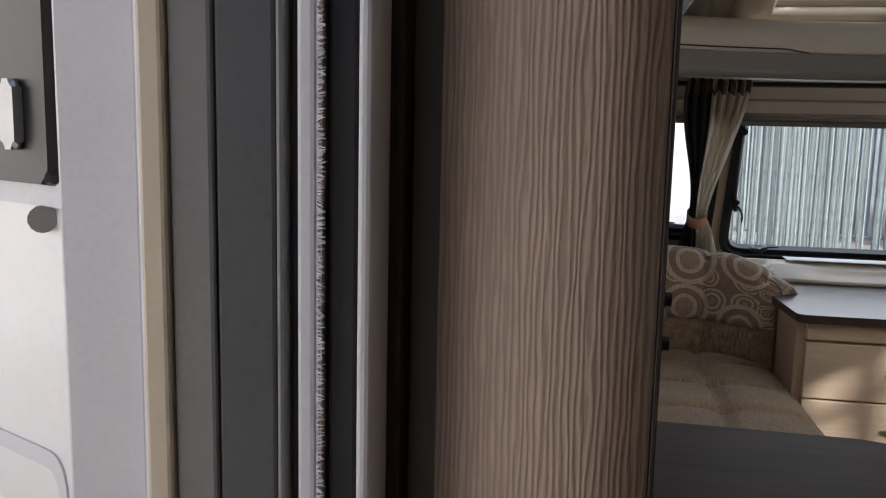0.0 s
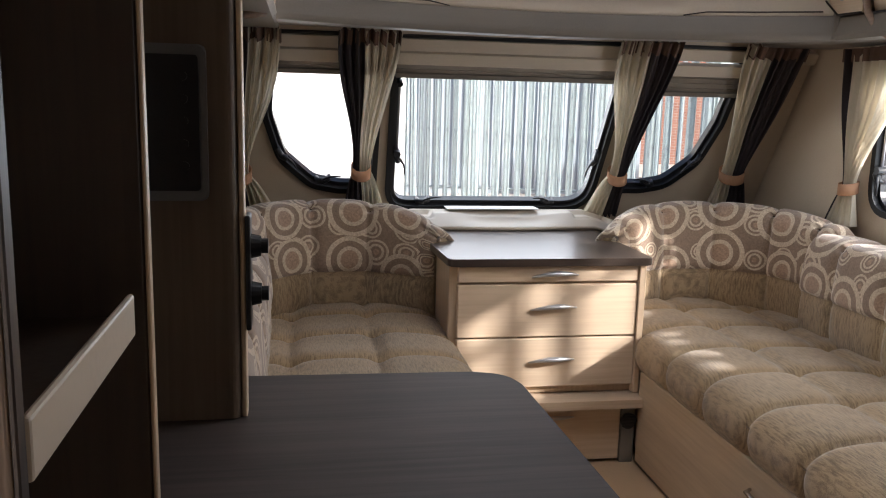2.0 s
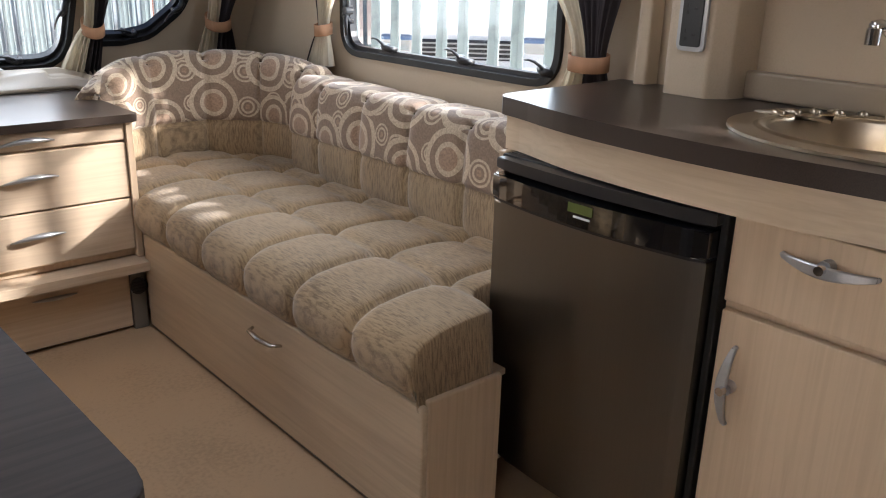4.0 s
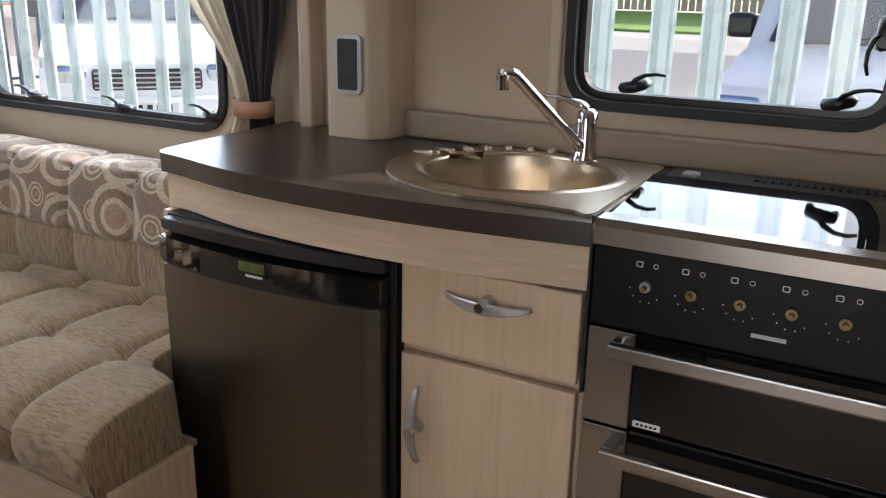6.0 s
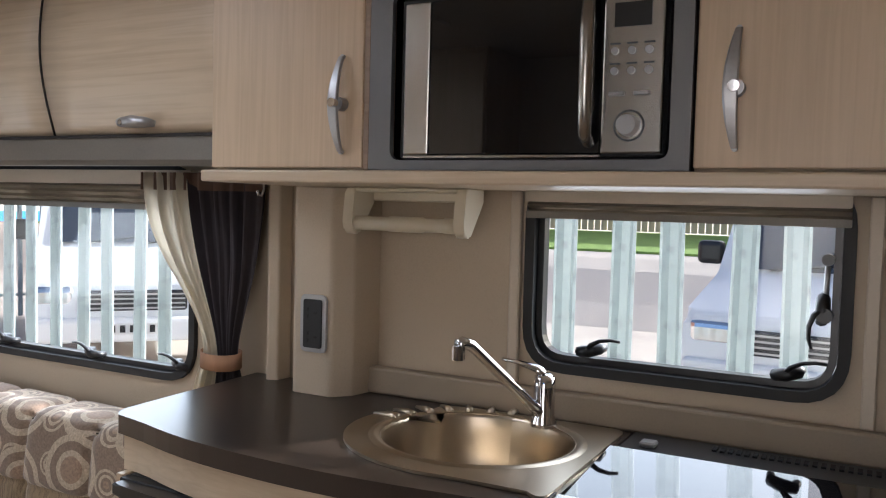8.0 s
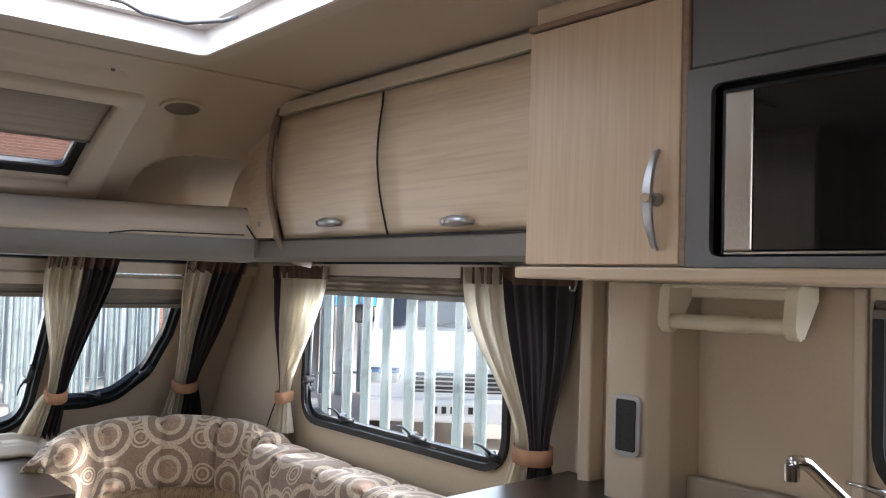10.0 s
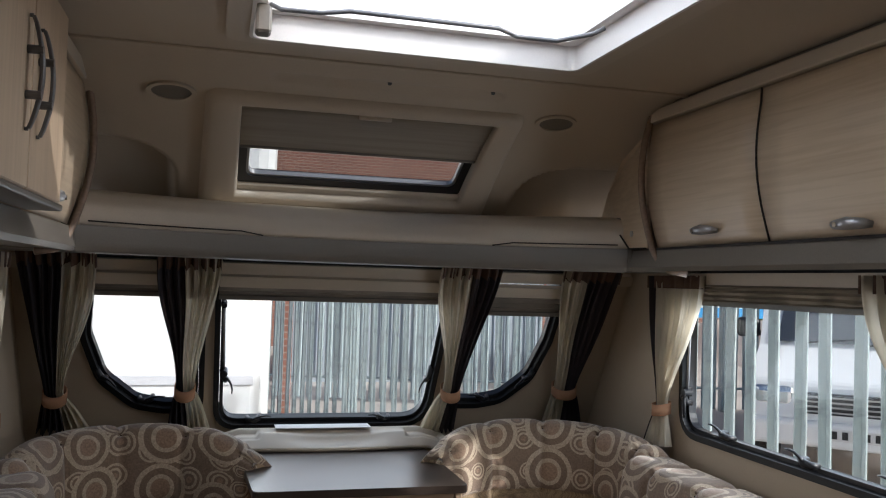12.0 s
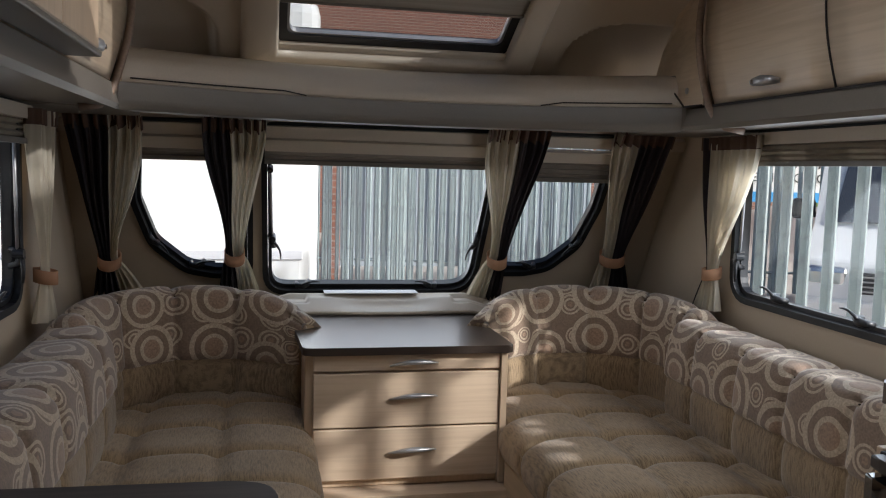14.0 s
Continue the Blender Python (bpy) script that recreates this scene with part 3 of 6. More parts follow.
def window(name, loop, tf, label, frame_w=0.027, latches=(), stays=(), group_mat=M_BLACK):
    """A rubber-framed acrylic window: frame, lip, pane, latches."""
    c = Vector((sum(p[0] for p in loop) / len(loop), sum(p[1] for p in loop) / len(loop)))

    def inset(d):
        out = []
        n = len(loop)
        for i in range(n):
            a, b = Vector(loop[i - 1]), Vector(loop[(i + 1) % n])
            t = (b - a).normalized()
            nrm = Vector((-t.y, t.x))
            if nrm.dot(c - Vector(loop[i])) < 0:
                nrm = -nrm
            q = Vector(loop[i]) + nrm * d
            out.append((q.x, q.y))
        return out

    win = tagged(part(name, ring(inset(-0.009), inset(0.012), tf, -0.014, 0.036), M_BLACK), label, "", "", "structure")
    part("window_frame", ring(inset(0.0135), inset(frame_w), tf, 0.006, 0.034), M_BLACKP, win, "glossy black inner frame")
    p = part("pane", plate(inset(frame_w - 0.006), [], tf, 0.022, 0.026), M_GLASS, win, "clear acrylic pane")
    p.visible_shadow = False
    for u, v, du, dv in latches:
        way = Vector((du, dv)).normalized()
        inward = c - Vector((u, v))
        inward = (inward - way * inward.dot(way)).normalized()

        def at(along, into, w):
            q = Vector((u, v)) + way * along + inward * into
            return tf(q.x, q.y, w)

        hub = part("latch", sweep([at(-0.024, 0.0, 0.012), at(-0.020, 0.0, -0.012), at(0.0, 0.0, -0.020), at(0.020, 0.002, -0.012), at(0.024, 0.002, 0.012)], [0.008, 0.012, 0.013, 0.012, 0.008], 8), M_BLACKP, win, "black swivel latch", True)
        part("lever", sweep([at(0.0, 0.004, -0.022), at(0.010, 0.014, -0.028), at(0.030, 0.021, -0.031), at(0.052, 0.021, -0.031), at(0.070, 0.016, -0.028)], [0.008, 0.007, 0.006, 0.005, 0.004], 8, flat=0.7), M_BLACKP, hub, "curved black lever", True)
    for (u0, v0), (u1, v1) in stays:
        bm = sweep([tf(u0, v0, -0.012), tf(u1, v1, -0.012)], 0.005, 8)
        st = part("stay", bm, M_SILVER, win, "grey telescopic window stay", True)
        part("stay_knob", disc(tf(u1, v1 - 0.01, 0.0), Vector(tf(0, 0, -1)) - Vector(tf(0, 0, 0)), 0.011, 0.026, 12), M_BLACKP, win)
        part("stay_clamp", disc(tf(u0, v0, 0.0), Vector(tf(0, 0, -1)) - Vector(tf(0, 0, 0)), 0.014, 0.03, 12), M_BLACKP, win)
    return win


window("window_1", W_SIDE, tf_right, "black rubber framed side window", latches=[(2.43, 0.89, 0.9, 0.15), (2.045, 0.887, 0.9, 0.15), (1.70, 0.89, 0.9, 0.15), (2.665, 0.985, 0, -1)], stays=[((2.655, 1.0), (2.64, 1.36))])
window("window_2", W_KIT, tf_right, "black rubber framed kitchen window", latches=[(0.565, 1.05, -1, 0.15), (0.19, 1.047, -1, 0.15), (0.135, 1.17, 0, -1)], stays=[((0.132, 1.16), (0.13, 1.27))])
window("window_3", W_LEFT, tf_left, "black rubber framed window in the door-side wall", latches=[(2.36, 0.89, 0.9, 0.15), (1.98, 0.887, 0.9, 0.15), (2.60, 0.99, 0, -1)], stays=[((2.595, 1.0), (2.58, 1.36))])
window("window_4", W_CEN, tf_front, "wide black framed front window", latches=[(0.62, 0.80, 1, 0.12), (1.14, 0.80, -1, 0.12), (0.50, 0.985, 0.25, -1), (1.30, 0.985, -0.25, -1)], stays=[((0.50, 1.00), (0.49, 1.27))])
window("window_5", W_FL, tf_front, "curved black framed front corner window", latches=[(0.22, 0.885, 1, 0.1), (0.065, 0.985, 0.6, -0.8), (0.385, 0.985, -0.3, -1)])
window("window_6", W_FR, tf_front, "curved black framed front corner window", latches=[(1.55, 0.885, -1, 0.1), (1.73, 0.985, -0.6, -0.8)])

# ---- bulkhead over the front windows ----
def arc(x):
    return 2.60 + 0.25 * (1 - ((x - XM) / 0.86) ** 2)


bulk = thing("front_bulkhead_shelf", (XM, 3.0, 1.41), "cream moulded shelf over a taupe lip above the front windows", "shelf")
XB0, XB1 = 0.07, 1.79


def bulk_low(s, h):
    x = XB0 + (XB1 - XB0) * s
    prof = [(yf(1.43) - 0.002, 1.432), (arc(x) + 0.05, 1.408), (arc(x) + 0.008, 1.412), (arc(x), 1.43), (arc(x) + 0.002, 1.462), (arc(x) + 0.006, 1.488)]
    k = min(int(h * 5), 4)
    f = h * 5 - k
    a, b = prof[k], prof[k + 1]
    return (x, a[0] + (b[0] - a[0]) * f, a[1] + (b[1] - a[1]) * f)


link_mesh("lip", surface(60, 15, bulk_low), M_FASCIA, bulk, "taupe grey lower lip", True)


def bulk_up(s, h):
    x = XB0 + (XB1 - XB0) * s
    y0 = arc(x)
    step = 0.010 if x < 0.62 or x > 1.36 else 0.0
    prof = [(y0 + 0.012, 1.487), (y0 - 0.004 + step, 1.492), (y0 - 0.002 + step, 1.515), (y0 + 0.018, 1.555), (y0 + 0.055, 1.588), (y0 + 0.12, 1.602), (3.01, 1.606), (3.16, 1.594)]
    k = min(int(h * 7), 6)
    f = h * 7 - k
    a, b = prof[k], prof[k + 1]
    return (x, a[0] + (b[0] - a[0]) * f, a[1] + (b[1] - a[1]) * f)


link_mesh("shelf", surface(80, 21, bulk_up), M_MOULD, bulk, "cream moulded shelf", True)
for x0, x1, d in ((0.10, 0.53, 0.005), (1.44, 1.76, 0.005)):
    pts = [(x0 + (x1 - x0) * k / 12, arc(x0 + (x1 - x0) * k / 12) - 0.0005, 1.500) for k in range(13)]
    end = (0.60, arc(0.60) - 0.003, 1.489) if x0 < 1 else (1.37, arc(1.37) - 0.003, 1.489)
    pts = pts + [end] if x0 < 1 else [end] + pts
    part("shelf_seam", sweep(pts, 0.0022, 5), M_BEADD, bulk, "dark joint of the shelf", True)
for sx in (0.0, 1.0):
    xs = 0.07 if sx == 0 else 1.79
    part("end_filler", box(min(xs, XL if sx == 0 else XR), max(xs, XL if sx == 0 else XR), 2.58, 3.02, 1.415, 1.60, 0.01, 2), M_FASCIA, bulk, "taupe end filler")

# roof window in the brow: a raised surround with two broad ribs
def surround(rows):
    """A frame through several loops with as many points, each at its own height."""
    bm = bmesh.new()
    loops = [[bm.verts.new(tf_brow(u, v, w)) for u, v in dense_loop(loop)] for loop, w in rows]
    n = len(loops[0])
    for a, b in zip(loops, loops[1:]):
        for i in range(n):
            bm.faces.new((a[i], a[(i + 1) % n], b[(i + 1) % n], b[i]))
    return bm


def dense_loop(loop, k=10):
    return [(p[0] + (q[0] - p[0]) * t / k, p[1] + (q[1] - p[1]) * t / k) for p, q in zip(loop, loop[1:] + loop[:1]) for t in range(k)]


def rib_loop(d):
    return rpoly([(0.385 + d, 3.016 - d * 0.2), (0.412 + d, 2.468 + d), (1.368 - d, 2.468 + d), (1.395 - d, 3.016 - d * 0.2)], [0.0, 0.05, 0.05, 0.0])


def rib_inner(d):
    return rpoly([(0.512 - d, 2.945 + d), (0.512 - d, 2.520 - d), (1.284 + d, 2.520 - d), (1.284 + d, 2.945 + d)], [0.0, 0.012, 0.012, 0.0])


rw = tagged(part("window_7", surround([(rib_loop(0.0), 0.004), (rib_loop(0.004), -0.014), (rib_loop(0.012), -0.024), (rib_loop(0.024), -0.028), (rib_inner(0.010), -0.026), (rib_inner(0.003), -0.022), (rib_inner(0.0), -0.012), (rib_inner(-0.001), 0.03)]), M_MOULD, None, "", True), "raised cream surround of the front roof window", "", "", "structure")
part("window_frame", ring(*dense_pair(rect(0.512, 1.285, 2.526, 2.930, 0.03), rect(0.538, 1.256, 2.555, 2.892, 0.03)), tf_brow, 0.010, 0.040), M_BLACKP, rw, "black roof window frame")
part("window_seal", ring(*dense_pair(rect(0.538, 1.256, 2.555, 2.892, 0.03), rect(0.546, 1.248, 2.563, 2.884, 0.03)), tf_brow, 0.014, 0.030), M_SILVER, rw, "thin grey seal")
part("pane", plate(dense(rect(0.53, 1.262, 2.55, 2.90, 0.03)), [], tf_brow, 0.026, 0.029), M_TINTED, rw, "tinted roof window pane")


def roof_blind(s, h):
    z = 0.004 * (1 if int(round(h * 26)) % 2 else -1)
    return tf_brow(0.513 + 0.770 * s, 2.528 + 0.20 * h, -0.006 + z)


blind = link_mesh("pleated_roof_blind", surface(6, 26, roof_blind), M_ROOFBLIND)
tagged(blind, "taupe pleated blind half drawn over the roof window", "blind")
part("pull_bar", box(0.513, 1.283, 2.722, 2.734, zp(2.728) - 0.012, zp(2.728) + 0.002, 0.003), M_FASCIA, blind, "taupe pull bar")
part("finger_tab", box(0.855, 0.955, 2.524, 2.536, zp(2.53) - 0.024, zp(2.53) - 0.008, 0.004, 2), M_MOULD, blind)

# studs in the trough and round speakers in the brow
v = thing("brow_lamp_trim", tf_brow(0.92, 2.38, 0), "small studs in the long trough of the moulded panel", "trim")
for xs in (0.915, 1.225):
    part("stud", disc(tf_brow(xs, 2.375, 0.012), Vector((0, -0.398, -0.917)), 0.006, 0.008, 12), M_JAMBD, v)
for xs in (0.318, 1.476):
    sp = thing("speaker", tf_brow(xs, 2.50, 0), "oval cream speaker grille in the moulded panel", "speaker", "brow speakers")
    el = [(xs + 0.068 * math.cos(a * math.pi / 14), 2.50 + 0.046 * math.sin(a * math.pi / 14)) for a in range(28)]
    el2 = [(xs + 0.055 * math.cos(a * math.pi / 14), 2.50 + 0.036 * math.sin(a * math.pi / 14)) for a in range(28)]
    part("rim", ring(el, el2, tf_brow, -0.008, 0.002), M_MOULD, sp)
    part("grille", prism(el2, tf_brow, -0.004, 0.002), M_FASCIA, sp, "taupe grille")

# ---- skylight ----
sk = thing("skylight", (0.95, 1.71, ZC), "large opening rooflight with a cream frame and grey wire", "skylight")
part("ceiling_flange", ring(rect(0.46, 1.395, 1.32, 2.10, 0.05), rect(0.515, 1.34, 1.375, 2.045, 0.03), tf_flat, ZC - 0.012, ZC - 0.001), M_MOULD, sk, "cream flange")
part("shaft", ring(rect(0.512, 1.343, 1.372, 2.048, 0.03), rect(0.52, 1.335, 1.38, 2.04, 0.03), tf_flat, ZC - 0.018, ZC + 0.12), M_SHAFT, sk, "cream lined shaft")
part("inner_rim", ring(rect(0.519, 1.336, 1.379, 2.041, 0.03), rect(0.55, 1.305, 1.41, 2.01, 0.03), tf_flat, ZC + 0.045, ZC + 0.052), M_SHAFT, sk)


def dome(s, h):
    x, y = 0.505 + 0.845 * s, 1.365 + 0.69 * h
    e = min(s, 1 - s, h, 1 - h)
    return (x, y, ZC + 0.10 + 0.06 * min(1, e / 0.12) ** 0.5)


dm = link_mesh("dome", surface(24, 20, dome), M_DOME, sk, "opal acrylic dome", True)
part("wire_handle", sweep([(0.553, 1.90, ZC + 0.022), (0.575, 1.885, ZC + 0.008), (0.66, 1.88, ZC + 0.008), (0.72, 1.845, ZC + 0.008), (1.06, 1.845, ZC + 0.008), (1.12, 1.89, ZC + 0.008), (1.22, 1.89, ZC + 0.008), (1.275, 1.81, ZC + 0.008), (1.302, 1.80, ZC + 0.022)], 0.0055, 8), M_GREY, sk, "grey bent wire handle", True)
part("corner_catch", box(0.525, 0.56, 1.97, 2.02, ZC - 0.02, ZC + 0.05, 0.006), M_FASCIA, sk, "taupe catch")

# ---- lockers over the side windows ----
def locker_prof(h):
    """Offset from the wall of the bowed locker front, from bottom to top."""
    return 0.268 + 0.028 * math.sin(math.pi * min(1, h * 1.05)) + 0.03 * h


def locker_door(name, side, y0, y1, parent, label):
    sgn = 1 if side > 0 else -1
    xw = XR if side > 0 else XL
    z0, z1 = 1.484, 1.872

    def front(s, h):
        return (xw - sgn * (locker_prof(h)), y0 + (y1 - y0) * s, z0 + (z1 - z0) * h)

    me = surface(6, 16, front)
    ob = link_mesh(name, me, M_WOODY, parent, label, True)
    md = ob.modifiers.new("thick", "SOLIDIFY")
    md.thickness, md.offset = 0.016, 1.0 if side > 0 else -1.0
    return ob


def locker_handle(parent, side, yc, z=1.530):
    sgn = 1 if side > 0 else -1
    xw = XR if side > 0 else XL
    x = xw - sgn * (locker_prof(0.12) + 0.002)
    bm = sweep([(x, yc - 0.05, z - 0.002), (x - sgn * 0.016, yc - 0.038, z), (x - sgn * 0.021, yc, z + 0.002), (x - sgn * 0.019, yc + 0.038, z + 0.001), (x, yc + 0.052, z)], [0.008, 0.014, 0.017, 0.013, 0.005], 10, flat=0.85)
    h = part("handle", bm, M_SILVER, parent, "satin silver locker handle", True)
    part("button", disc((x - sgn * 0.030, yc + 0.024, z), (-sgn, 0, 0), 0.006, 0.006, 12), M_CHROME, h)


lk = thing("overhead_locker", (1.9, 1.87, 1.41), "pale ash overhead locker with bowed doors and a taupe underside", "locker", "overhead lockers")
locker_door("door", 1, 1.873, 2.425, lk, "pale ash bowed door")
locker_door("door", 1, 1.24, 1.867, lk, "pale ash bowed door")
locker_handle(lk, 1, 2.125, 1.524)
locker_handle(lk, 1, 1.560, 1.508)
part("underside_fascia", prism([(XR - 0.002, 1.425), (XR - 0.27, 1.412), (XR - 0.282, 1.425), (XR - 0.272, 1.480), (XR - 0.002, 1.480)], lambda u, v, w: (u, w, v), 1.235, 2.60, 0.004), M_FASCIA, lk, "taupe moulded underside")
part("carcass", box(XR - 0.25, XR - 0.002, 1.236, 2.43, 1.482, 1.90, 0.002), M_WOOD, lk)
part("top_rail", box(XR - 0.31, XR - 0.25, 1.235, 2.44, 1.877, 1.916, 0.004, 2), M_MOULD, lk, "cream top rail")
# fills the gap over the rail with grey, as its shade
part("shadow_strip", box(XR - 0.29, XR - 0.24, 1.235, 2.32, 1.916, ZC - 0.001, 0), M_FASCIA, lk, "grey strip standing in for the shaded gap under the ceiling")


def trim_bead(side, y):
    sgn = 1 if side > 0 else -1
    xw = XR if side > 0 else XL
    pts = [(xw - sgn * 0.30, y - 0.03, 1.915), (xw - sgn * (locker_prof(1.0) + 0.012), y - 0.006, 1.85)]
    pts += [(xw - sgn * (locker_prof(h / 8) + 0.012), y, 1.484 + 0.388 * h / 8) for h in range(7, -1, -1)]
    pts += [(xw - sgn * 0.268, y - 0.02, 1.445), (xw - sgn * 0.25, y - 0.055, 1.415), (xw - sgn * 0.2, y - 0.075, 1.405)]
    return sweep(pts, 0.011, 8)


part("door_gap", sweep([(XR - locker_prof(h / 10) - 0.001, 1.870, 1.484 + 0.388 * h / 10) for h in range(11)], 0.0030, 6), M_BEADD, lk, "dark joint between the doors", True)
part("lower_gap", box(XR - 0.278, XR - 0.25, 1.24, 2.42, 1.478, 1.4845, 0), M_BEADD, lk)
part("end_bead", trim_bead(1, 2.44), M_BEAD, lk, "brown curved edge bead", True)


def cheek(side, parent, y0=2.51, y1=2.98):
    """The curved wood cheek between the locker and the brow."""
    sgn = 1 if side > 0 else -1
    xw = XR if side > 0 else XL
    pts = [(y0, 1.485), (2.56, 1.485), (2.64, 1.545), (2.78, 1.60), (y1, 1.605), (2.86, 1.70), (2.66, 1.79), (y0, 1.862)]
    return part("cheek_panel", prism(pts, lambda u, v, w: (xw - sgn * (0.285 - 0.10 * max(0, u - 2.6) / 0.4 + w), u, v), 0, 0.012), M_WOODY, parent, "pale ash cheek panel")


cheek(1, lk, 2.445)
part("cheek_seam", sweep([(XR - 0.2985, 2.447, 1.484), (XR - 0.2985, 2.56, 1.486), (XR - 0.2985, 2.638, 1.543), (XR - 0.264, 2.78, 1.598), (XR - 0.235, 2.90, 1.602)], 0.003, 6), M_BEADD, lk, "dark joint under the cheek", True)
part("cheek_screw_cap", disc((XR - 0.297, 2.545, 1.535), (-1, 0, 0), 0.010, 0.003, 14), M_SILVER, lk, "round screw cap")

ll = thing("overhead_locker", (0.0, 2.2, 1.41), "pale ash overhead locker end with one bowed door and handle", "locker", "overhead lockers")
locker_door("door", -1, 2.02, 2.54, ll, "pale ash bowed door")
locker_handle(ll, -1, 2.18)
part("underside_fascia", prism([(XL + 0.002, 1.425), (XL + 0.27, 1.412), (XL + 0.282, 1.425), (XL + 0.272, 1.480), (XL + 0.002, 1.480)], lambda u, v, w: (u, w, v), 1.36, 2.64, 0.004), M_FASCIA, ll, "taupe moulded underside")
part("carcass", box(XL + 0.002, XL + 0.25, 2.015, 2.55, 1.482, 1.90, 0.002), M_WOOD, ll)
part("top_rail", box(XL + 0.25, XL + 0.31, 2.015, 2.56, 1.877, 1.916, 0.004, 2), M_MOULD, ll, "cream top rail")
# the same grey stand-in for shade over the left rail
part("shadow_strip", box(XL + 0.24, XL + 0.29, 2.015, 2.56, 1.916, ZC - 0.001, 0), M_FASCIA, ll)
part("end_bead", trim_bead(-1, 2.555), M_BEAD, ll, "brown curved edge bead", True)
cheek(-1, ll, 2.56)

lc = thing("flat_overhead_cupboard", (0.0, 1.7, 1.42), "pale ash cupboard with flat doors and bow handles over the seat", "cupboard")
part("carcass", box(XL + 0.002, 0.112, 1.36, 2.008, 1.484, ZC - 0.002, 0.002), M_WOOD, lc)
for y0, y1, yh in ((1.69, 2.005, 1.735), (1.365, 1.685, 1.64)):
    d = part("door", box(0.114, 0.130, y0, y1, 1.500, 1.905, 0.003), M_WOOD, lc, "flat pale ash door")
    hb = bow_handle("handle", d, (0.131, yh, 1.60), (0.131, yh, 1.80), (1, 0, 0), M_GREY, 0.012)
    for zz in (1.66, 1.74):
        part("post", disc((0.130, yh, zz), (1, 0, 0), 0.008, 0.026, 12), M_GREY, hb)
part("base_rail", box(0.06, 0.135, 1.36, 2.012, 1.483, 1.497, 0.004, 2), M_FASCIA, lc, "taupe base rail")

# ---- blinds over the windows ----
def pleated(name, tf, u0, u1, v0, v1, w, label, n=8):
    bl = thing(name, tf((u0 + u1) / 2, v0, w), label, "blind", "window blinds")

    def f(s, h):
        k = 1 if int(round(h * n)) % 2 else -1
        return tf(u0 + (u1 - u0) * s, v0 + (v1 - v0) * h, w + 0.007 * k)

    link_mesh("pleats", surface(4, n, f), M_BLIND, bl, "folded taupe pleats")
    part("cassette", prism(rect(u0, u1, v1 - 0.01, v1 + 0.028, 0.006), tf, w - 0.016, w + 0.012), M_MOULD, bl, "cream cassette")
    part("bottom_bar", prism(rect(u0, u1, v0 - 0.012, v0 + 0.003, 0.003), tf, w - 0.012, w + 0.009), M_FASCIA, bl, "taupe bottom bar")
    return bl


pleated("pleated_blind", tf_right, 1.64, 2.72, 1.318, 1.385, -0.026, "taupe pleated blind folded above the side window")
pleated("pleated_blind", tf_right, 0.095, 0.705, 1.330, 1.362, -0.024, "taupe pleated blind folded above the kitchen window", 4)
pleated("pleated_blind", tf_left, 1.60, 2.66, 1.318, 1.385, -0.026, "taupe pleated blind folded above the door-side window")
pleated("pleated_blind", tf_front, 0.47, 1.345, 1.300, 1.345, -0.024, "taupe pleated blind folded above the wide front window", 5)
pleated("pleated_blind", tf_front, 0.02, 0.41, 1.305, 1.345, -0.024, "taupe pleated blind folded above the corner window", 5)
pleated("pleated_blind", tf_front, 1.405, 1.80, 1.262, 1.335, -0.024, "taupe pleated blind drawn a little lower on the corner window", 8)
structure("trim", prism(rect(XL, XR, 1.372, 1.412, 0.008), tf_front, -0.022, -0.001), M_MOULD, "cream rail over the front windows")

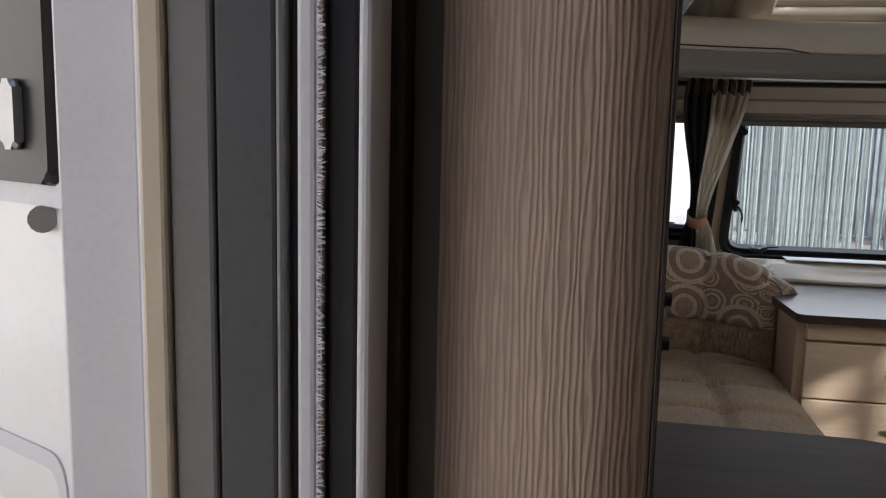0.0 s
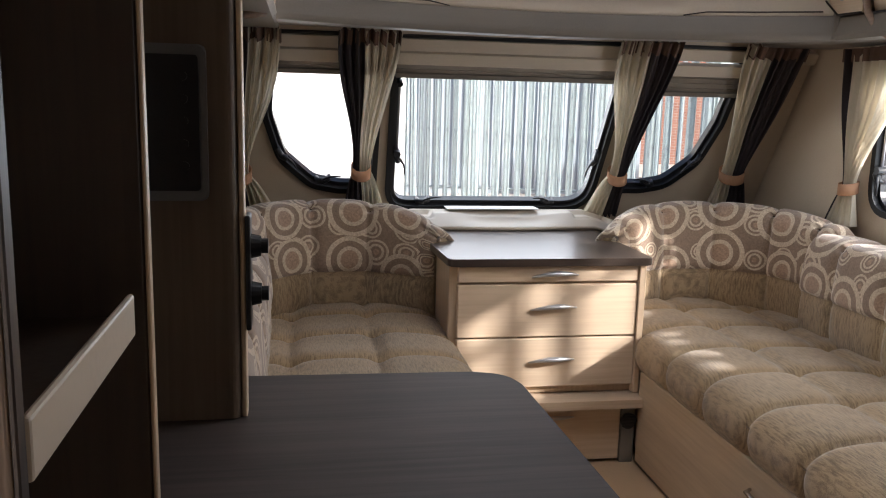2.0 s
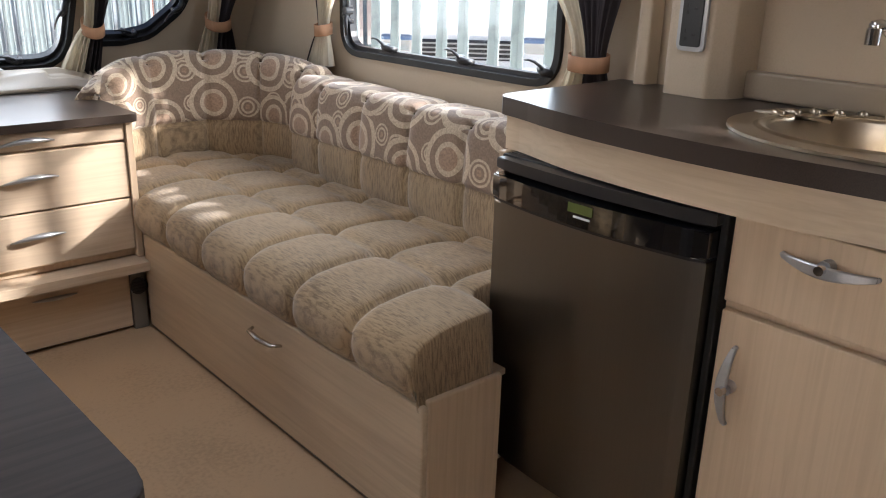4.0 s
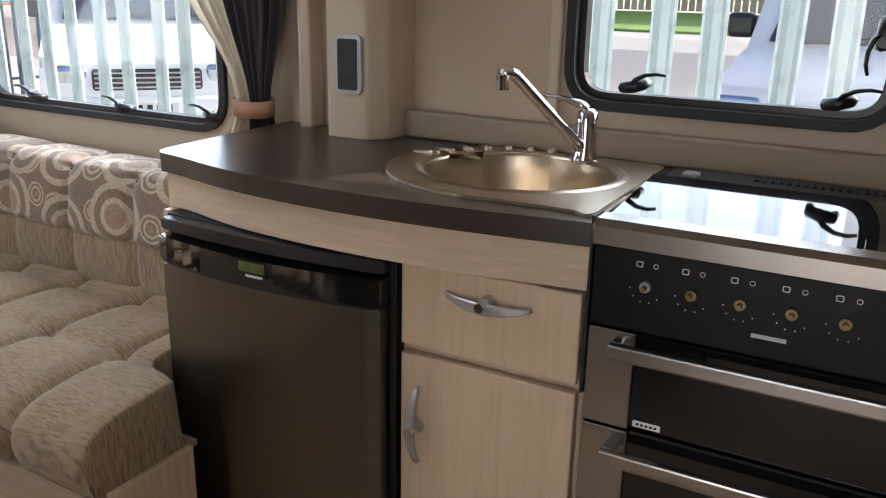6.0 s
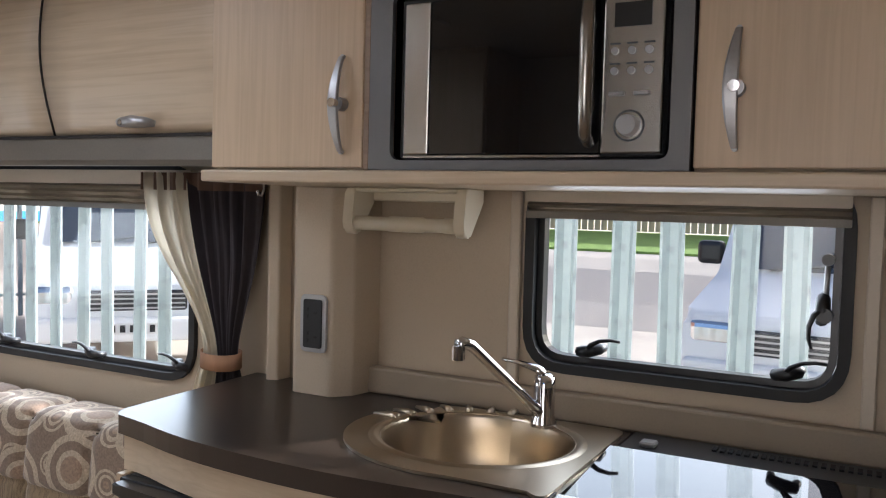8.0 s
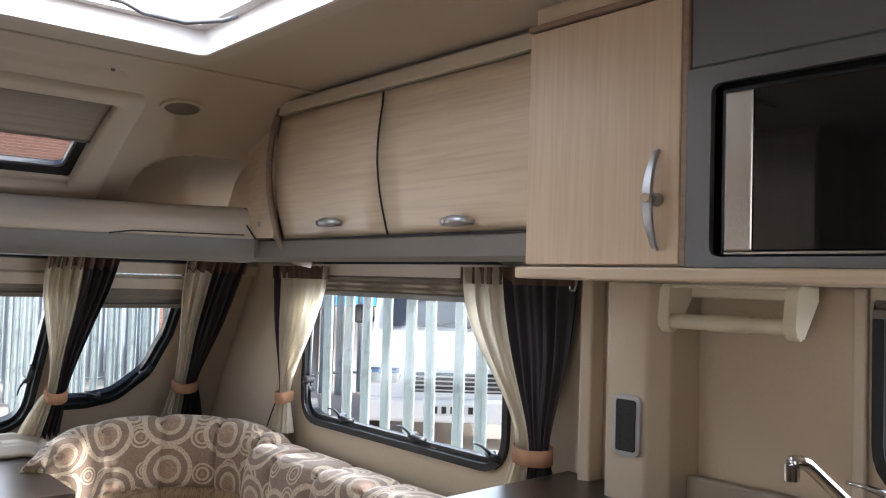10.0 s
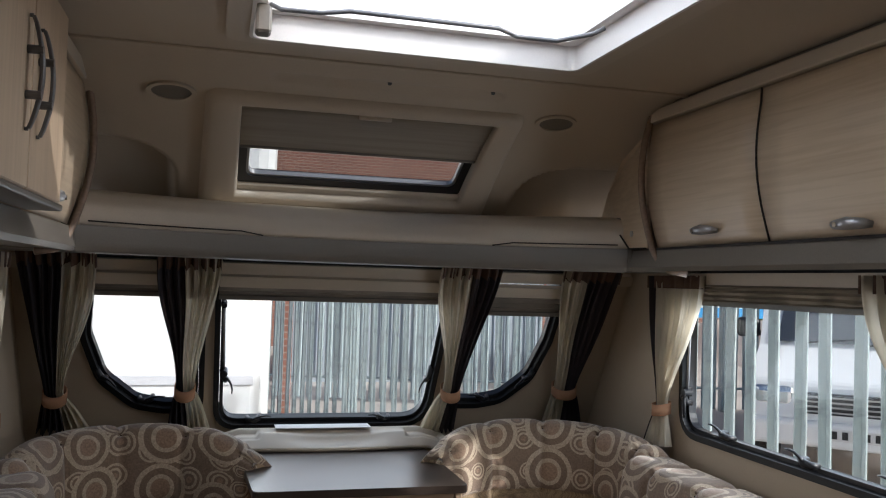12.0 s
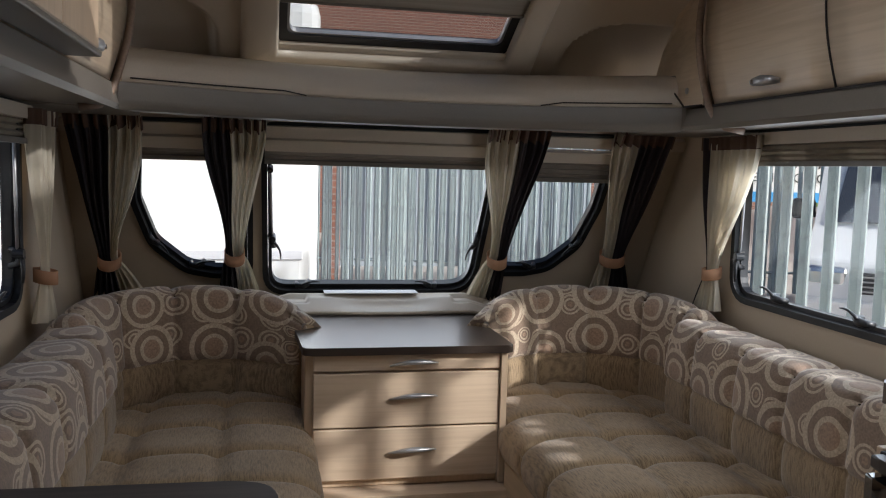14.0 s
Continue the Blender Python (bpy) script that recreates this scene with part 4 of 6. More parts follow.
# ---- curtains ----
def curtain(tf, w, u_top0, u_top1, u_tie, tie_w, u_bot0, u_bot1, v_top, v_tie, v_bot, cream_side, label, folds=7, split=0.5):
    """Two drops of cloth, cream and charcoal, gathered by one tie-back."""
    cu = thing("curtain", tf(u_tie, v_bot, w), label, "curtain", "curtains")
    rnd = random.Random(int(u_top0 * 1000) + int(v_bot * 77))
    ph = rnd.random() * 6

    def drop(a0, a1, name, material, lab):
        def f(s, h):
            v = v_top + (v_bot - v_top) * h
            ht = (v_tie - v_top) / (v_bot - v_top)
            if h < ht:
                k = h / ht
                e = k * k * (3 - 2 * k)
                e = e ** 1.25
                l, r = u_top0 + (u_tie - tie_w - u_top0) * e, u_top1 + (u_tie + tie_w - u_top1) * e
                amp = 0.016 * (1 - 0.5 * e)
            else:
                k = (h - ht) / max(1e-6, 1 - ht)
                e = k ** 0.7
                l, r = u_tie - tie_w + (u_bot0 - u_tie + tie_w) * e, u_tie + tie_w + (u_bot1 - u_tie - tie_w) * e
                amp = 0.008 + 0.012 * k
            q = a0 + (a1 - a0) * s
            wob = amp * (math.sin(2 * math.pi * folds * q + ph) + 0.45 * math.sin(2 * math.pi * folds * 2.3 * q + 3 * h + ph))
            return tf(l + (r - l) * q + 0.004 * math.sin(9 * h + 5 * q + ph), v, w + wob)
        ob = link_mesh(name, surface(56, 34, f), material, cu, lab, True)
        return ob

    if cream_side == "low":
        drop(0.0, split, "cream_drop", M_CREAMC, "sheer cream drop")
        drop(split, 1.0, "dark_drop", M_DARKC, "charcoal drop")
    elif cream_side == "high":
        drop(0.0, 1 - split, "dark_drop", M_DARKC, "charcoal drop")
        drop(1 - split, 1.0, "cream_drop", M_CREAMC, "sheer cream drop")
    else:
        drop(0.0, 1.0, "cream_drop", M_CREAMC, "sheer cream drop")
    loop = [tf(u_tie + (tie_w + 0.008) * math.cos(a), v_tie + 0.006 * math.sin(a), w + 0.034 * math.sin(a)) for a in [k * math.pi / 10 for k in range(20)]]
    bm = bmesh.new()
    rows = [[bm.verts.new(Vector(p) + Vector((0, 0, dz))) for p in loop] for dz in (-0.02, 0.02)]
    for i in range(20):
        bm.faces.new((rows[0][i], rows[0][(i + 1) % 20], rows[1][(i + 1) % 20], rows[1][i]))
    tb = part("tie_back", bm, M_TIE, cu, "tan cloth tie-back", True)
    md = tb.modifiers.new("thick", "SOLIDIFY")
    md.thickness = 0.004
    def head(s, h):
        q = s
        return tf(u_top0 + (u_top1 - u_top0) * s, v_top - 0.045 * h, w - 0.004 + 0.017 * (math.sin(2 * math.pi * folds * q + ph) + 0.45 * math.sin(2 * math.pi * folds * 2.3 * q + ph)))
    link_mesh("header_band", surface(56, 4, head), M_HEAD, cu, "brown gathered header band", True)
    return cu


WC = -0.062
curtain(tf_front, WC, 0.265, 0.475, 0.362, 0.030, 0.30, 0.47, 1.455, 0.955, 0.775, "high", "charcoal and cream tied curtain beside the wide front window", split=0.58)
curtain(tf_front, WC, 1.262, 1.495, 1.388, 0.034, 1.28, 1.44, 1.455, 0.945, 0.775, "low", "cream and charcoal tied curtain beside the wide front window", split=0.55)
curtain(tf_front, WC, 1.745, 1.98, 1.880, 0.048, 1.815, 2.0, 1.455, 0.955, 0.79, "low", "cream and charcoal tied curtain in the front corner", split=0.42)
curtain(tf_front, WC, -0.17, 0.075, -0.085, 0.034, -0.16, 0.04, 1.455, 0.935, 0.79, "high", "charcoal and cream tied curtain in the front corner", split=0.45)
curtain(tf_right, -0.055, 2.50, 2.83, 2.755, 0.026, 2.71, 2.85, 1.405, 0.93, 0.80, "low", "cream tied curtain with a charcoal edge at the side window", split=0.85)
curtain(tf_right, -0.075, 1.37, 1.77, 1.50, 0.055, 1.43, 1.58, 1.405, 0.94, 0.84, "high", "cream and charcoal tied curtain at the end of the side window", folds=8, split=0.42)
curtain(tf_left, -0.05, 2.60, 2.80, 2.735, 0.028, 2.66, 2.80, 1.405, 0.92, 0.79, "all", "cream curtain tied with a tan band at the door-side window", folds=5)

# ---- chest of drawers between the seats ----
ch = thing("chest_of_drawers", (0.925, 2.93, 0.0), "pale ash chest of drawers with a dark top between the seats", "chest")
part("carcass", box(0.600, 1.250, 2.690, 3.22, 0.245, 0.682, 0.003), M_WOOD, ch, "pale ash carcass")
part("top", prism(rpoly([(0.592, 2.645), (1.268, 2.645), (1.268, 3.23), (0.560, 3.23)], [0.03, 0.02, 0, 0]), tf_flat, 0.683, 0.708, 0.003, 2), M_TOP, ch, "dark laminate top")
for z0, z1 in ((0.628, 0.679), (0.446, 0.620), (0.274, 0.440)):
    d = part("drawer", box(0.626, 1.228, 2.667, 2.689, z0, z1, 0.003, 2), M_WOODX, ch, "pale ash drawer front")
    zc = (z0 + z1) / 2 + (0.0 if z1 - z0 < 0.08 else 0.012)
    pts = [(0.865 + 0.155 * k / 12, 2.664 - 0.022 * math.sin(math.pi * k / 12), zc - 0.010 + 0.012 * math.sin(math.pi * k / 12) + 0.008 * k / 12) for k in range(13)]
    part("handle", sweep(pts, [0.004 + 0.010 * math.sin(math.pi * k / 12) for k in range(13)], 8, flat=0.6), M_SILVER, d, "satin silver bow handle", True)
part("side_stile", box(1.230, 1.252, 2.660, 2.689, 0.245, 0.682, 0.002), M_WOOD, ch)
part("pull_out_shelf", prism(rpoly([(0.60, 2.60), (1.285, 2.60), (1.285, 3.2), (0.60, 3.2)], [0.02, 0.02, 0, 0]), tf_flat, 0.214, 0.243, 0.006, 2), M_WOODX, ch, "pale ash pull-out shelf")
lower = part("lower_front", box(0.66, 1.195, 2.662, 2.684, 0.012, 0.205, 0.003), M_WOODX, ch, "pale ash lower door")
part("handle", sweep([(0.90 + 0.13 * k / 8, 2.660 - 0.016 * math.sin(math.pi * k / 8), 0.168 + 0.004 * math.sin(math.pi * k / 8)) for k in range(9)], [0.003 + 0.008 * math.sin(math.pi * k / 8) for k in range(9)], 8, flat=0.6), M_SILVER, lower, "satin silver bow handle", True)
part("plinth", box(0.62, 1.243, 2.685, 3.2, 0.0, 0.213, 0.002), M_FASCIA, ch, "taupe plinth")
part("vent_pilaster", box(1.197, 1.244, 2.655, 2.684, 0.0, 0.213, 0.002), M_FASCIA, ch, "taupe pilaster")
vt = part("round_vent", disc((1.220, 2.656, 0.150), (0, -1, 0), 0.028, 0.008, 20), M_BLACKP, ch, "black round air outlet")
for k in range(4):
    part("slat", box(1.197, 1.243, 2.645, 2.6475, 0.132 + 0.011 * k, 0.136 + 0.011 * k, 0), M_BLACK, vt)

# moulded ledge behind the chest
lg = thing("front_ledge", (0.93, 3.33, 0.70), "pale moulded tray ledge under the front window", "shelf")


def ledge(s, h):
    x = 0.45 + 0.94 * s
    y = 3.225 + 0.19 * h - 0.02 * math.sin(math.pi * s)
    c = abs(x - 0.92) / 0.47
    top = 0.722 + 0.045 * min(1, h * 2.2)
    dish = 0.020 * math.exp(-((x - 0.93) / 0.17) ** 4) * math.exp(-((h - 0.35) / 0.22) ** 2)
    pocket = 0.016 * (1 if 0.62 < c < 0.93 and 0.30 < h < 0.80 else 0)
    return (x, y, top - dish - pocket - 0.035 * max(0, c - 0.75) / 0.25)


lo = link_mesh("tray", surface(90, 26, ledge), M_MOULD, lg, "pale moulded tray", True)
md = lo.modifiers.new("thick", "SOLIDIFY")
md.thickness, md.offset = 0.012, -1
part("support", box(0.47, 1.37, 3.24, 3.44, 0.0, 0.69, 0.004), M_WALL, lg)
ppr = tagged(part("paper_sheet", box(0.70, 1.07, 3.320, 3.405, 0.772, 0.775, 0.0005), M_PAPER), "white sheet of paper lying on the tray ledge", "paper")
ppr.matrix_world = Matrix.Translation((0.0, 0.0, 0.004))

# ---- L-shaped seating ----
def seat_cushion(side, y0, y1, parent):
    """Tufted seat with a rolled front edge."""
    def X(x):
        return x if side > 0 else mir(x)
    prof = [(1.268, 0.312), (1.240, 0.335), (1.226, 0.375), (1.232, 0.418), (1.262, 0.450), (1.32, 0.470), (1.42, 0.478), (1.52, 0.476), (1.62, 0.474), (1.72, 0.470), (1.83, 0.464), (1.94, 0.462)]
    seams_x = (1.505, 1.755)
    n = len(prof) - 1

    def f(s, h):
        k = min(int(h * n), n - 1)
        t = h * n - k
        p0, p1, p2, p3 = prof[max(k - 1, 0)], prof[k], prof[k + 1], prof[min(k + 2, n)]
        def cr(a, b, c, d):
            return 0.5 * (2 * b + (c - a) * t + (2 * a - 5 * b + 4 * c - d) * t * t + (3 * b - a - 3 * c + d) * t ** 3)
        x, z = cr(p0[0], p1[0], p2[0], p3[0]), cr(p0[1], p1[1], p2[1], p3[1])
        ys = y0(x)
        y = ys + (y1 - ys) * s
        capped = max(0.0, 1 - s / 0.012)
        if capped:
            z = z + (0.325 - z) * min(1.0, capped * 1.6)
        cell = (y - 1.237) / 0.240
        fr = abs((cell % 1) - 0.5) * 2
        puff = 1 - fr ** 7
        bul = 0.015 * (puff - 1) - 0.012 * fr ** 30
        for sx in seams_x:
            bul -= 0.014 * math.exp(-((x - sx) / 0.024) ** 2)
        bul -= 0.010 * sum(math.exp(-((x - sx) / 0.05) ** 2) for sx in seams_x) * math.exp(-((fr - 1) / 0.25) ** 2)
        bul += 0.004 * noise.noise(Vector((x * 5, y * 5, side)))
        end = min(s, 1 - s)
        edge = max(0, 1 - end * (y1 - ys) / 0.045) * 0.7
        nx, nz = (-1, 0.0) if k < 3 else ((-0.5, 0.8) if k < 5 else (0, 1))
        return (X(x + nx * (bul - 0.03 * edge ** 2)), y, z + nz * bul - 0.03 * edge ** 2 * (1 if k >= 4 else 0.2))

    ob = link_mesh("seat_cushion", surface(240, 77, f), M_SEAT, parent, "olive brown tufted seat cushion", True)
    for k in range(1, 10):
        yk, line = 1.237 + 0.240 * k, []
        for j in range(2, 45):
            ya, yb = f(0, j / 46)[1], f(1, j / 46)[1]
            s = (yk - ya) / (yb - ya)
            if 0.03 < s < 0.97:
                q = Vector(f(s, j / 46))
                line.append(q + Vector((-0.0005 * side, 0, 0.0005)))
        if len(line) > 8:
            part("seam", sweep(line, 0.0022, 5), M_SEAM, ob, "dark stitched seam", True)
    return ob


def back_path(side, pts):
    return [(p[0] if side > 0 else mir(p[0]), p[1]) for p in pts]


def back_cushion(side, pts, heights, parent, seam_every, s_off=0.0, zb=0.45, thick=0.13, name="back_cushion", cap=0.06):
    """A padded back that follows a path; plain below, patterned above."""
    P = [Vector(p) for p in back_path(side, pts)]
    L = [0.0]
    for a, b in zip(P, P[1:]):
        L.append(L[-1] + (b - a).length)
    tot = L[-1]

    def at(d):
        d = max(0, min(tot - 1e-6, d))
        k = max(i for i in range(len(L) - 1) if L[i] <= d)
        t = (d - L[k]) / (L[k + 1] - L[k])
        q0, q1, q2, q3 = P[max(k - 1, 0)], P[k], P[k + 1], P[min(k + 2, len(P) - 1)]
        c = 0.5 * (2 * q1 + (q2 - q0) * t + (2 * q0 - 5 * q1 + 4 * q2 - q3) * t * t + (3 * q1 - q0 - 3 * q2 + q3) * t ** 3)
        tg = (q2 - q1) if t < 1 else (q3 - q2)
        tg = (0.5 * ((q2 - q0) + 2 * (2 * q0 - 5 * q1 + 4 * q2 - q3) * t + 3 * (3 * q1 - q0 - 3 * q2 + q3) * t * t))
        if tg.length < 1e-6:
            tg = q2 - q1
        tg.normalize()
        hh = heights[k] * (1 - t) + heights[k + 1] * t
        return c, tg, hh

    def f_of(h0, h1):
        def f(s, h):
            hh = h0 + (h1 - h0) * h
            d = s * tot
            c, tg, top = at(d)
            out = Vector((tg.y, -tg.x)) * (1 if side > 0 else -1)
            # out points from the seat towards the wall
            prof = [(0.0, zb), (-0.008, zb + 0.04), (-0.006, 0.56), (-0.014, 0.60), (-0.010, 0.66), (0.0, top - 0.05), (0.022, top - 0.014), (0.055, top), (thick - 0.03, top - 0.006), (thick, top - 0.035), (thick, top - 0.10)]
            m = len(prof) - 1
            q = hh * m
            k = min(int(q), m - 1)
            t = q - k
            o = prof[k][0] + (prof[k + 1][0] - prof[k][0]) * t
            z = prof[k][1] + (prof[k + 1][1] - prof[k][1]) * t
            fr = abs(((d + s_off) / seam_every % 1) - 0.5) * 2
            dent = (0.015 * fr ** 6 + 0.010 * fr ** 26) * (1 if hh < 0.8 else 0.6)
            edge = max(0, 1 - min(s, 1 - s) * tot / cap)
            dent += 0.035 * edge ** 2
            seam = 0.010 * math.exp(-((z - 0.582) / 0.012) ** 2) if hh < 0.5 else 0
            wob = 0.004 * noise.noise(Vector((d * 6, hh * 5, side * 3.1)))
            p = c + out * (o + (dent + seam) * (1 if hh < 0.62 else 0) + wob)
            zz = z - (dent * 0.9 if hh >= 0.55 else 0)
            return (p.x, p.y, zz)
        return f

    cut = 0.27
    n_u = max(20, int(tot / 0.011))
    whole = f_of(0.0, 1.0)
    k = 1
    while seam_every * k - s_off < tot - 0.04:
        d = seam_every * k - s_off
        if d > 0.04:
            c, tg, top = at(d)
            inward = Vector((-tg.y, tg.x, 0)) * (0.0006 if side > 0 else -0.0006)
            part("seam", sweep([Vector(whole(d / tot, j / 40)) + inward for j in range(2, 26)], 0.0022, 5), M_SEAM, parent, "dark stitched seam", True)
        k += 1
    for e in (0.0, 1.0):
        rim = [Vector(whole(e, j / 44)) for j in range(45)]
        bm = bmesh.new()
        vs = [bm.verts.new(p) for p in rim] + [bm.verts.new((rim[-1].x, rim[-1].y, zb))]
        bm.faces.new(vs)
        bmesh.ops.triangulate(bm, faces=bm.faces[:])
        part("end_panel", bm, M_SEATX, parent, "plain olive end panel")
    ob = link_mesh("lower_band", surface(n_u, 10, f_of(0.0, cut)), M_SEATX, parent, "plain olive lower band", True)
    run = [0.0]
    for j in range(30):
        run.append(run[-1] + (Vector(whole(0.5, cut + (1 - cut) * (j + 1) / 30)) - Vector(whole(0.5, cut + (1 - cut) * j / 30))).length)
    up = link_mesh("ringed_panel", surface(n_u, 30, f_of(cut, 1.0), lambda s, h: (s * tot + s_off * 1.7 + (3.1 if side < 0 else 0), run[round(h * 30)])), M_RING, parent, "brown velour panel with cream and tan rings", True)
    return ob, up


def y_start(x):
    k = max(0.0, min(1.0, (x - 1.46) / 0.05))
    return 1.24 + 0.125 * k


for side in (1, -1):
    def X(x, side=side):
        return x if side > 0 else mir(x)
    lab = "olive tufted bench seat on a pale ash base" if side > 0 else "olive tufted bench seat behind the dark table"
    so = thing("bench_seat", (X(1.6), 2.1, 0.0), lab, "seat", "bench seats")
    ystart = y_start if side > 0 else (lambda x: 1.385)
    seat_cushion(side, ystart, 3.10, so)
    yb = 1.235 if side > 0 else 1.385
    fr = part("base_front", box(min(X(1.245), X(1.263)), max(X(1.245), X(1.263)), yb, 2.64, 0.012, 0.325, 0.003), M_WOODY, so, "pale ash base panel")
    part("base_end", box(min(X(1.264), X(1.47)), max(X(1.264), X(1.47)), yb, yb + 0.016, 0.012, 0.335, 0.003), M_WOOD, so, "pale ash end panel")
    part("kick_strip", box(min(X(1.252), X(1.30)), max(X(1.252), X(1.30)), yb + 0.01, 2.64, 0.0, 0.011, 0), M_FASCIA, so)
    part("seat_box", box(min(X(1.30), X(1.99)), max(X(1.30), X(1.99)), 1.40, 3.12, 0.0, 0.33, 0.002), M_WOOD, so)
    part("slat_bed", box(min(X(1.265), X(1.50)), max(X(1.265), X(1.50)), yb + 0.02, 1.40, 0.315, 0.33, 0.002), M_WOOD, so)
    if side > 0:
        part("pull_handle", sweep([(1.247, 1.785, 0.256), (1.225, 1.800, 0.256), (1.218, 1.858, 0.256), (1.225, 1.916, 0.256), (1.247, 1.931, 0.256)], [0.005, 0.007, 0.009, 0.007, 0.005], 8, flat=0.7), M_STEEL, fr, "dull steel pull handle", True)

    bs = thing("back_cushion", (X(1.9), 2.0, 0.45), "long back cushion, ringed velour above a plain olive band", "cushion", "back cushions")
    ye = 1.37 if side > 0 else 1.40
    back_cushion(side, [(1.812, ye), (1.812, 1.75), (1.815, 2.2), (1.820, 2.55), (1.822, 2.685)], [0.775, 0.778, 0.782, 0.785, 0.785], bs, 0.245, 0.095 if side > 0 else 0.125, thick=0.20, cap=0.035)
    cc = thing("corner_cushion", (X(1.6), 3.0, 0.45), "curved corner cushion, ringed velour above a plain olive band", "cushion", "corner cushions")
    back_cushion(side, [(1.885, 2.640), (1.880, 2.76), (1.840, 2.90), (1.72, 3.02), (1.56, 3.055), (1.42, 3.02), (1.31, 2.945), (1.285, 2.92)], [0.805, 0.822, 0.838, 0.842, 0.84, 0.825, 0.775, 0.755], cc, 0.19, 0.09, thick=0.12)

# ---- table and tall units beside the door ----
tb = thing("side_table", (0.15, 1.05, 0.0), "dark wenge table with rounded corners beside the tall unit", "table")
part("tabletop", prism(rpoly([(XL + 0.002, 0.856), (0.022, 0.856), (0.060, 0.77), (0.525, 0.72), (0.500, 1.505), (XL + 0.002, 1.53)], [0, 0, 0.03, 0.05, 0.075, 0]), tf_flat, 0.702, 0.73, 0.004, 2), M_TABLE, tb, "dark wenge top")
part("leg", disc((0.20, 1.10, 0.0), (0, 0, 1), 0.028, 0.702, 20), M_SILVER, tb, "silver tube leg")
part("foot_plate", disc((0.20, 1.10, 0.0), (0, 0, 1), 0.13, 0.012, 28), M_SILVER, tb)

pt = thing("partition_panel", (-0.08, 1.35, 0.73), "partition coloured brown for shade, with a pale rounded edge, standing on the table", "partition")
part("board", prism(rpoly([(XL + 0.002, 1.325), (0.05, 1.325), (0.05, 1.375), (XL + 0.002, 1.375)], [0, 0.016, 0.016, 0]), tf_flat, 0.731, 1.482, 0), M_UNLITWOOD, pt, "board darkened for its unlit face")
part("edge_band", prism(rpoly([(0.0505, 1.333), (0.058, 1.333), (0.058, 1.367), (0.0505, 1.367)], 0.003), tf_flat, 0.731, 1.482), M_WOOD, pt, "pale ash edge band")
cp = thing("control_panel", (-0.03, 1.32, 1.06), "black control panel in a grey frame on the partition", "control panel")
part("frame", prism(rect(-0.085, 0.012, 1.052, 1.262, 0.012), lambda u, v, w: (u, 1.324 - w, v), 0, 0.008, 0.002), M_GREY, cp, "grey frame")
face = part("face", prism(rect(-0.075, 0.002, 1.066, 1.248, 0.006), lambda u, v, w: (u, 1.316 - w, v), 0, 0.003), M_BLACKP, cp, "black face")
for k in range(5):
    part("key", disc((-0.018, 1.313, 1.10 + 0.03 * k), (0, -1, 0), 0.006, 0.002, 12), M_BLACKP, face)
ds = thing("socket_strip", (0.055, 1.35, 0.86), "black vertical socket strip with two plugs on the partition edge", "socket")
part("plate", box(0.0585, 0.066, 1.328, 1.372, 0.862, 1.03, 0.003, 2), M_BLACKP, ds, "black plate")
for zz in (0.913, 0.983):
    kn = part("plug", disc((0.066, 1.35, zz), (1, 0, 0), 0.018, 0.014, 16, 0.015), M_BLACK, ds, "black round plug")
    part("plug_cap", disc((0.080, 1.35, zz), (1, 0, 0), 0.011, 0.010, 14), M_BLACK, kn)

tu = thing("tall_open_unit", (-0.10, 0.67, 0.0), "tall narrow ash unit with an open shelf beside the doorway", "shelf unit")
bend = [radians(6 * k) for k in range(16)]
column = [(-0.162 + 0.125 * (1 - math.cos(a)), 0.655 - 0.118 * math.sin(a)) for a in bend] + [(0.0005, 0.537), (0.0005, 0.549)] + [(-0.150 + 0.113 * (1 - math.cos(a)), 0.655 - 0.106 * math.sin(a)) for a in bend[::-1]]
part("door_side_panel", prism(column, tf_flat, 0.0, ZC - 0.002), M_PANEL, tu, "curved grooved ash panel", True)
part("edge_strip", box(0.001, 0.0045, 0.537, 0.549, 0.0, ZC - 0.002, 0.001), M_DARKSHADEWOOD, tu, "dark edge strip")
# far panel, back and shelf carry the niche's shade in their colour
part("far_panel", box(XL + 0.003, 0.010, 0.840, 0.853, 0.0, ZC - 0.002, 0.002), M_DARKSHADEWOOD, tu, "side panel darkened for the shade inside the unit")
part("far_panel_edge", box(0.0105, 0.014, 0.840, 0.853, 0.0, ZC - 0.002, 0.001), M_WOOD, tu, "pale edge band")
part("back", box(XL + 0.003, XL + 0.012, 0.652, 0.839, 0.0, ZC - 0.002, 0), M_DARKSHADEWOOD, tu)
part("shelf", box(-0.105, 0.0, 0.600, 0.839, 1.003, 1.015, 0.002), M_DARKSHADEWOOD, tu, "shelf darkened for the shade inside the unit")
part("shelf_lip", box(0.0005, 0.006, 0.551, 0.815, 1.005, 1.040, 0.003, 2), M_MOULD, tu, "cream shelf lip")

# ---- doorway frame, seals and open door ----
def jamb(name, x0, x1, y0, y1, material, label, z1=1.88):
    return tagged(part(name, box(x0, x1, y0, y1, -0.02, z1, 0.003, 2), material), label, "", "", "structure")


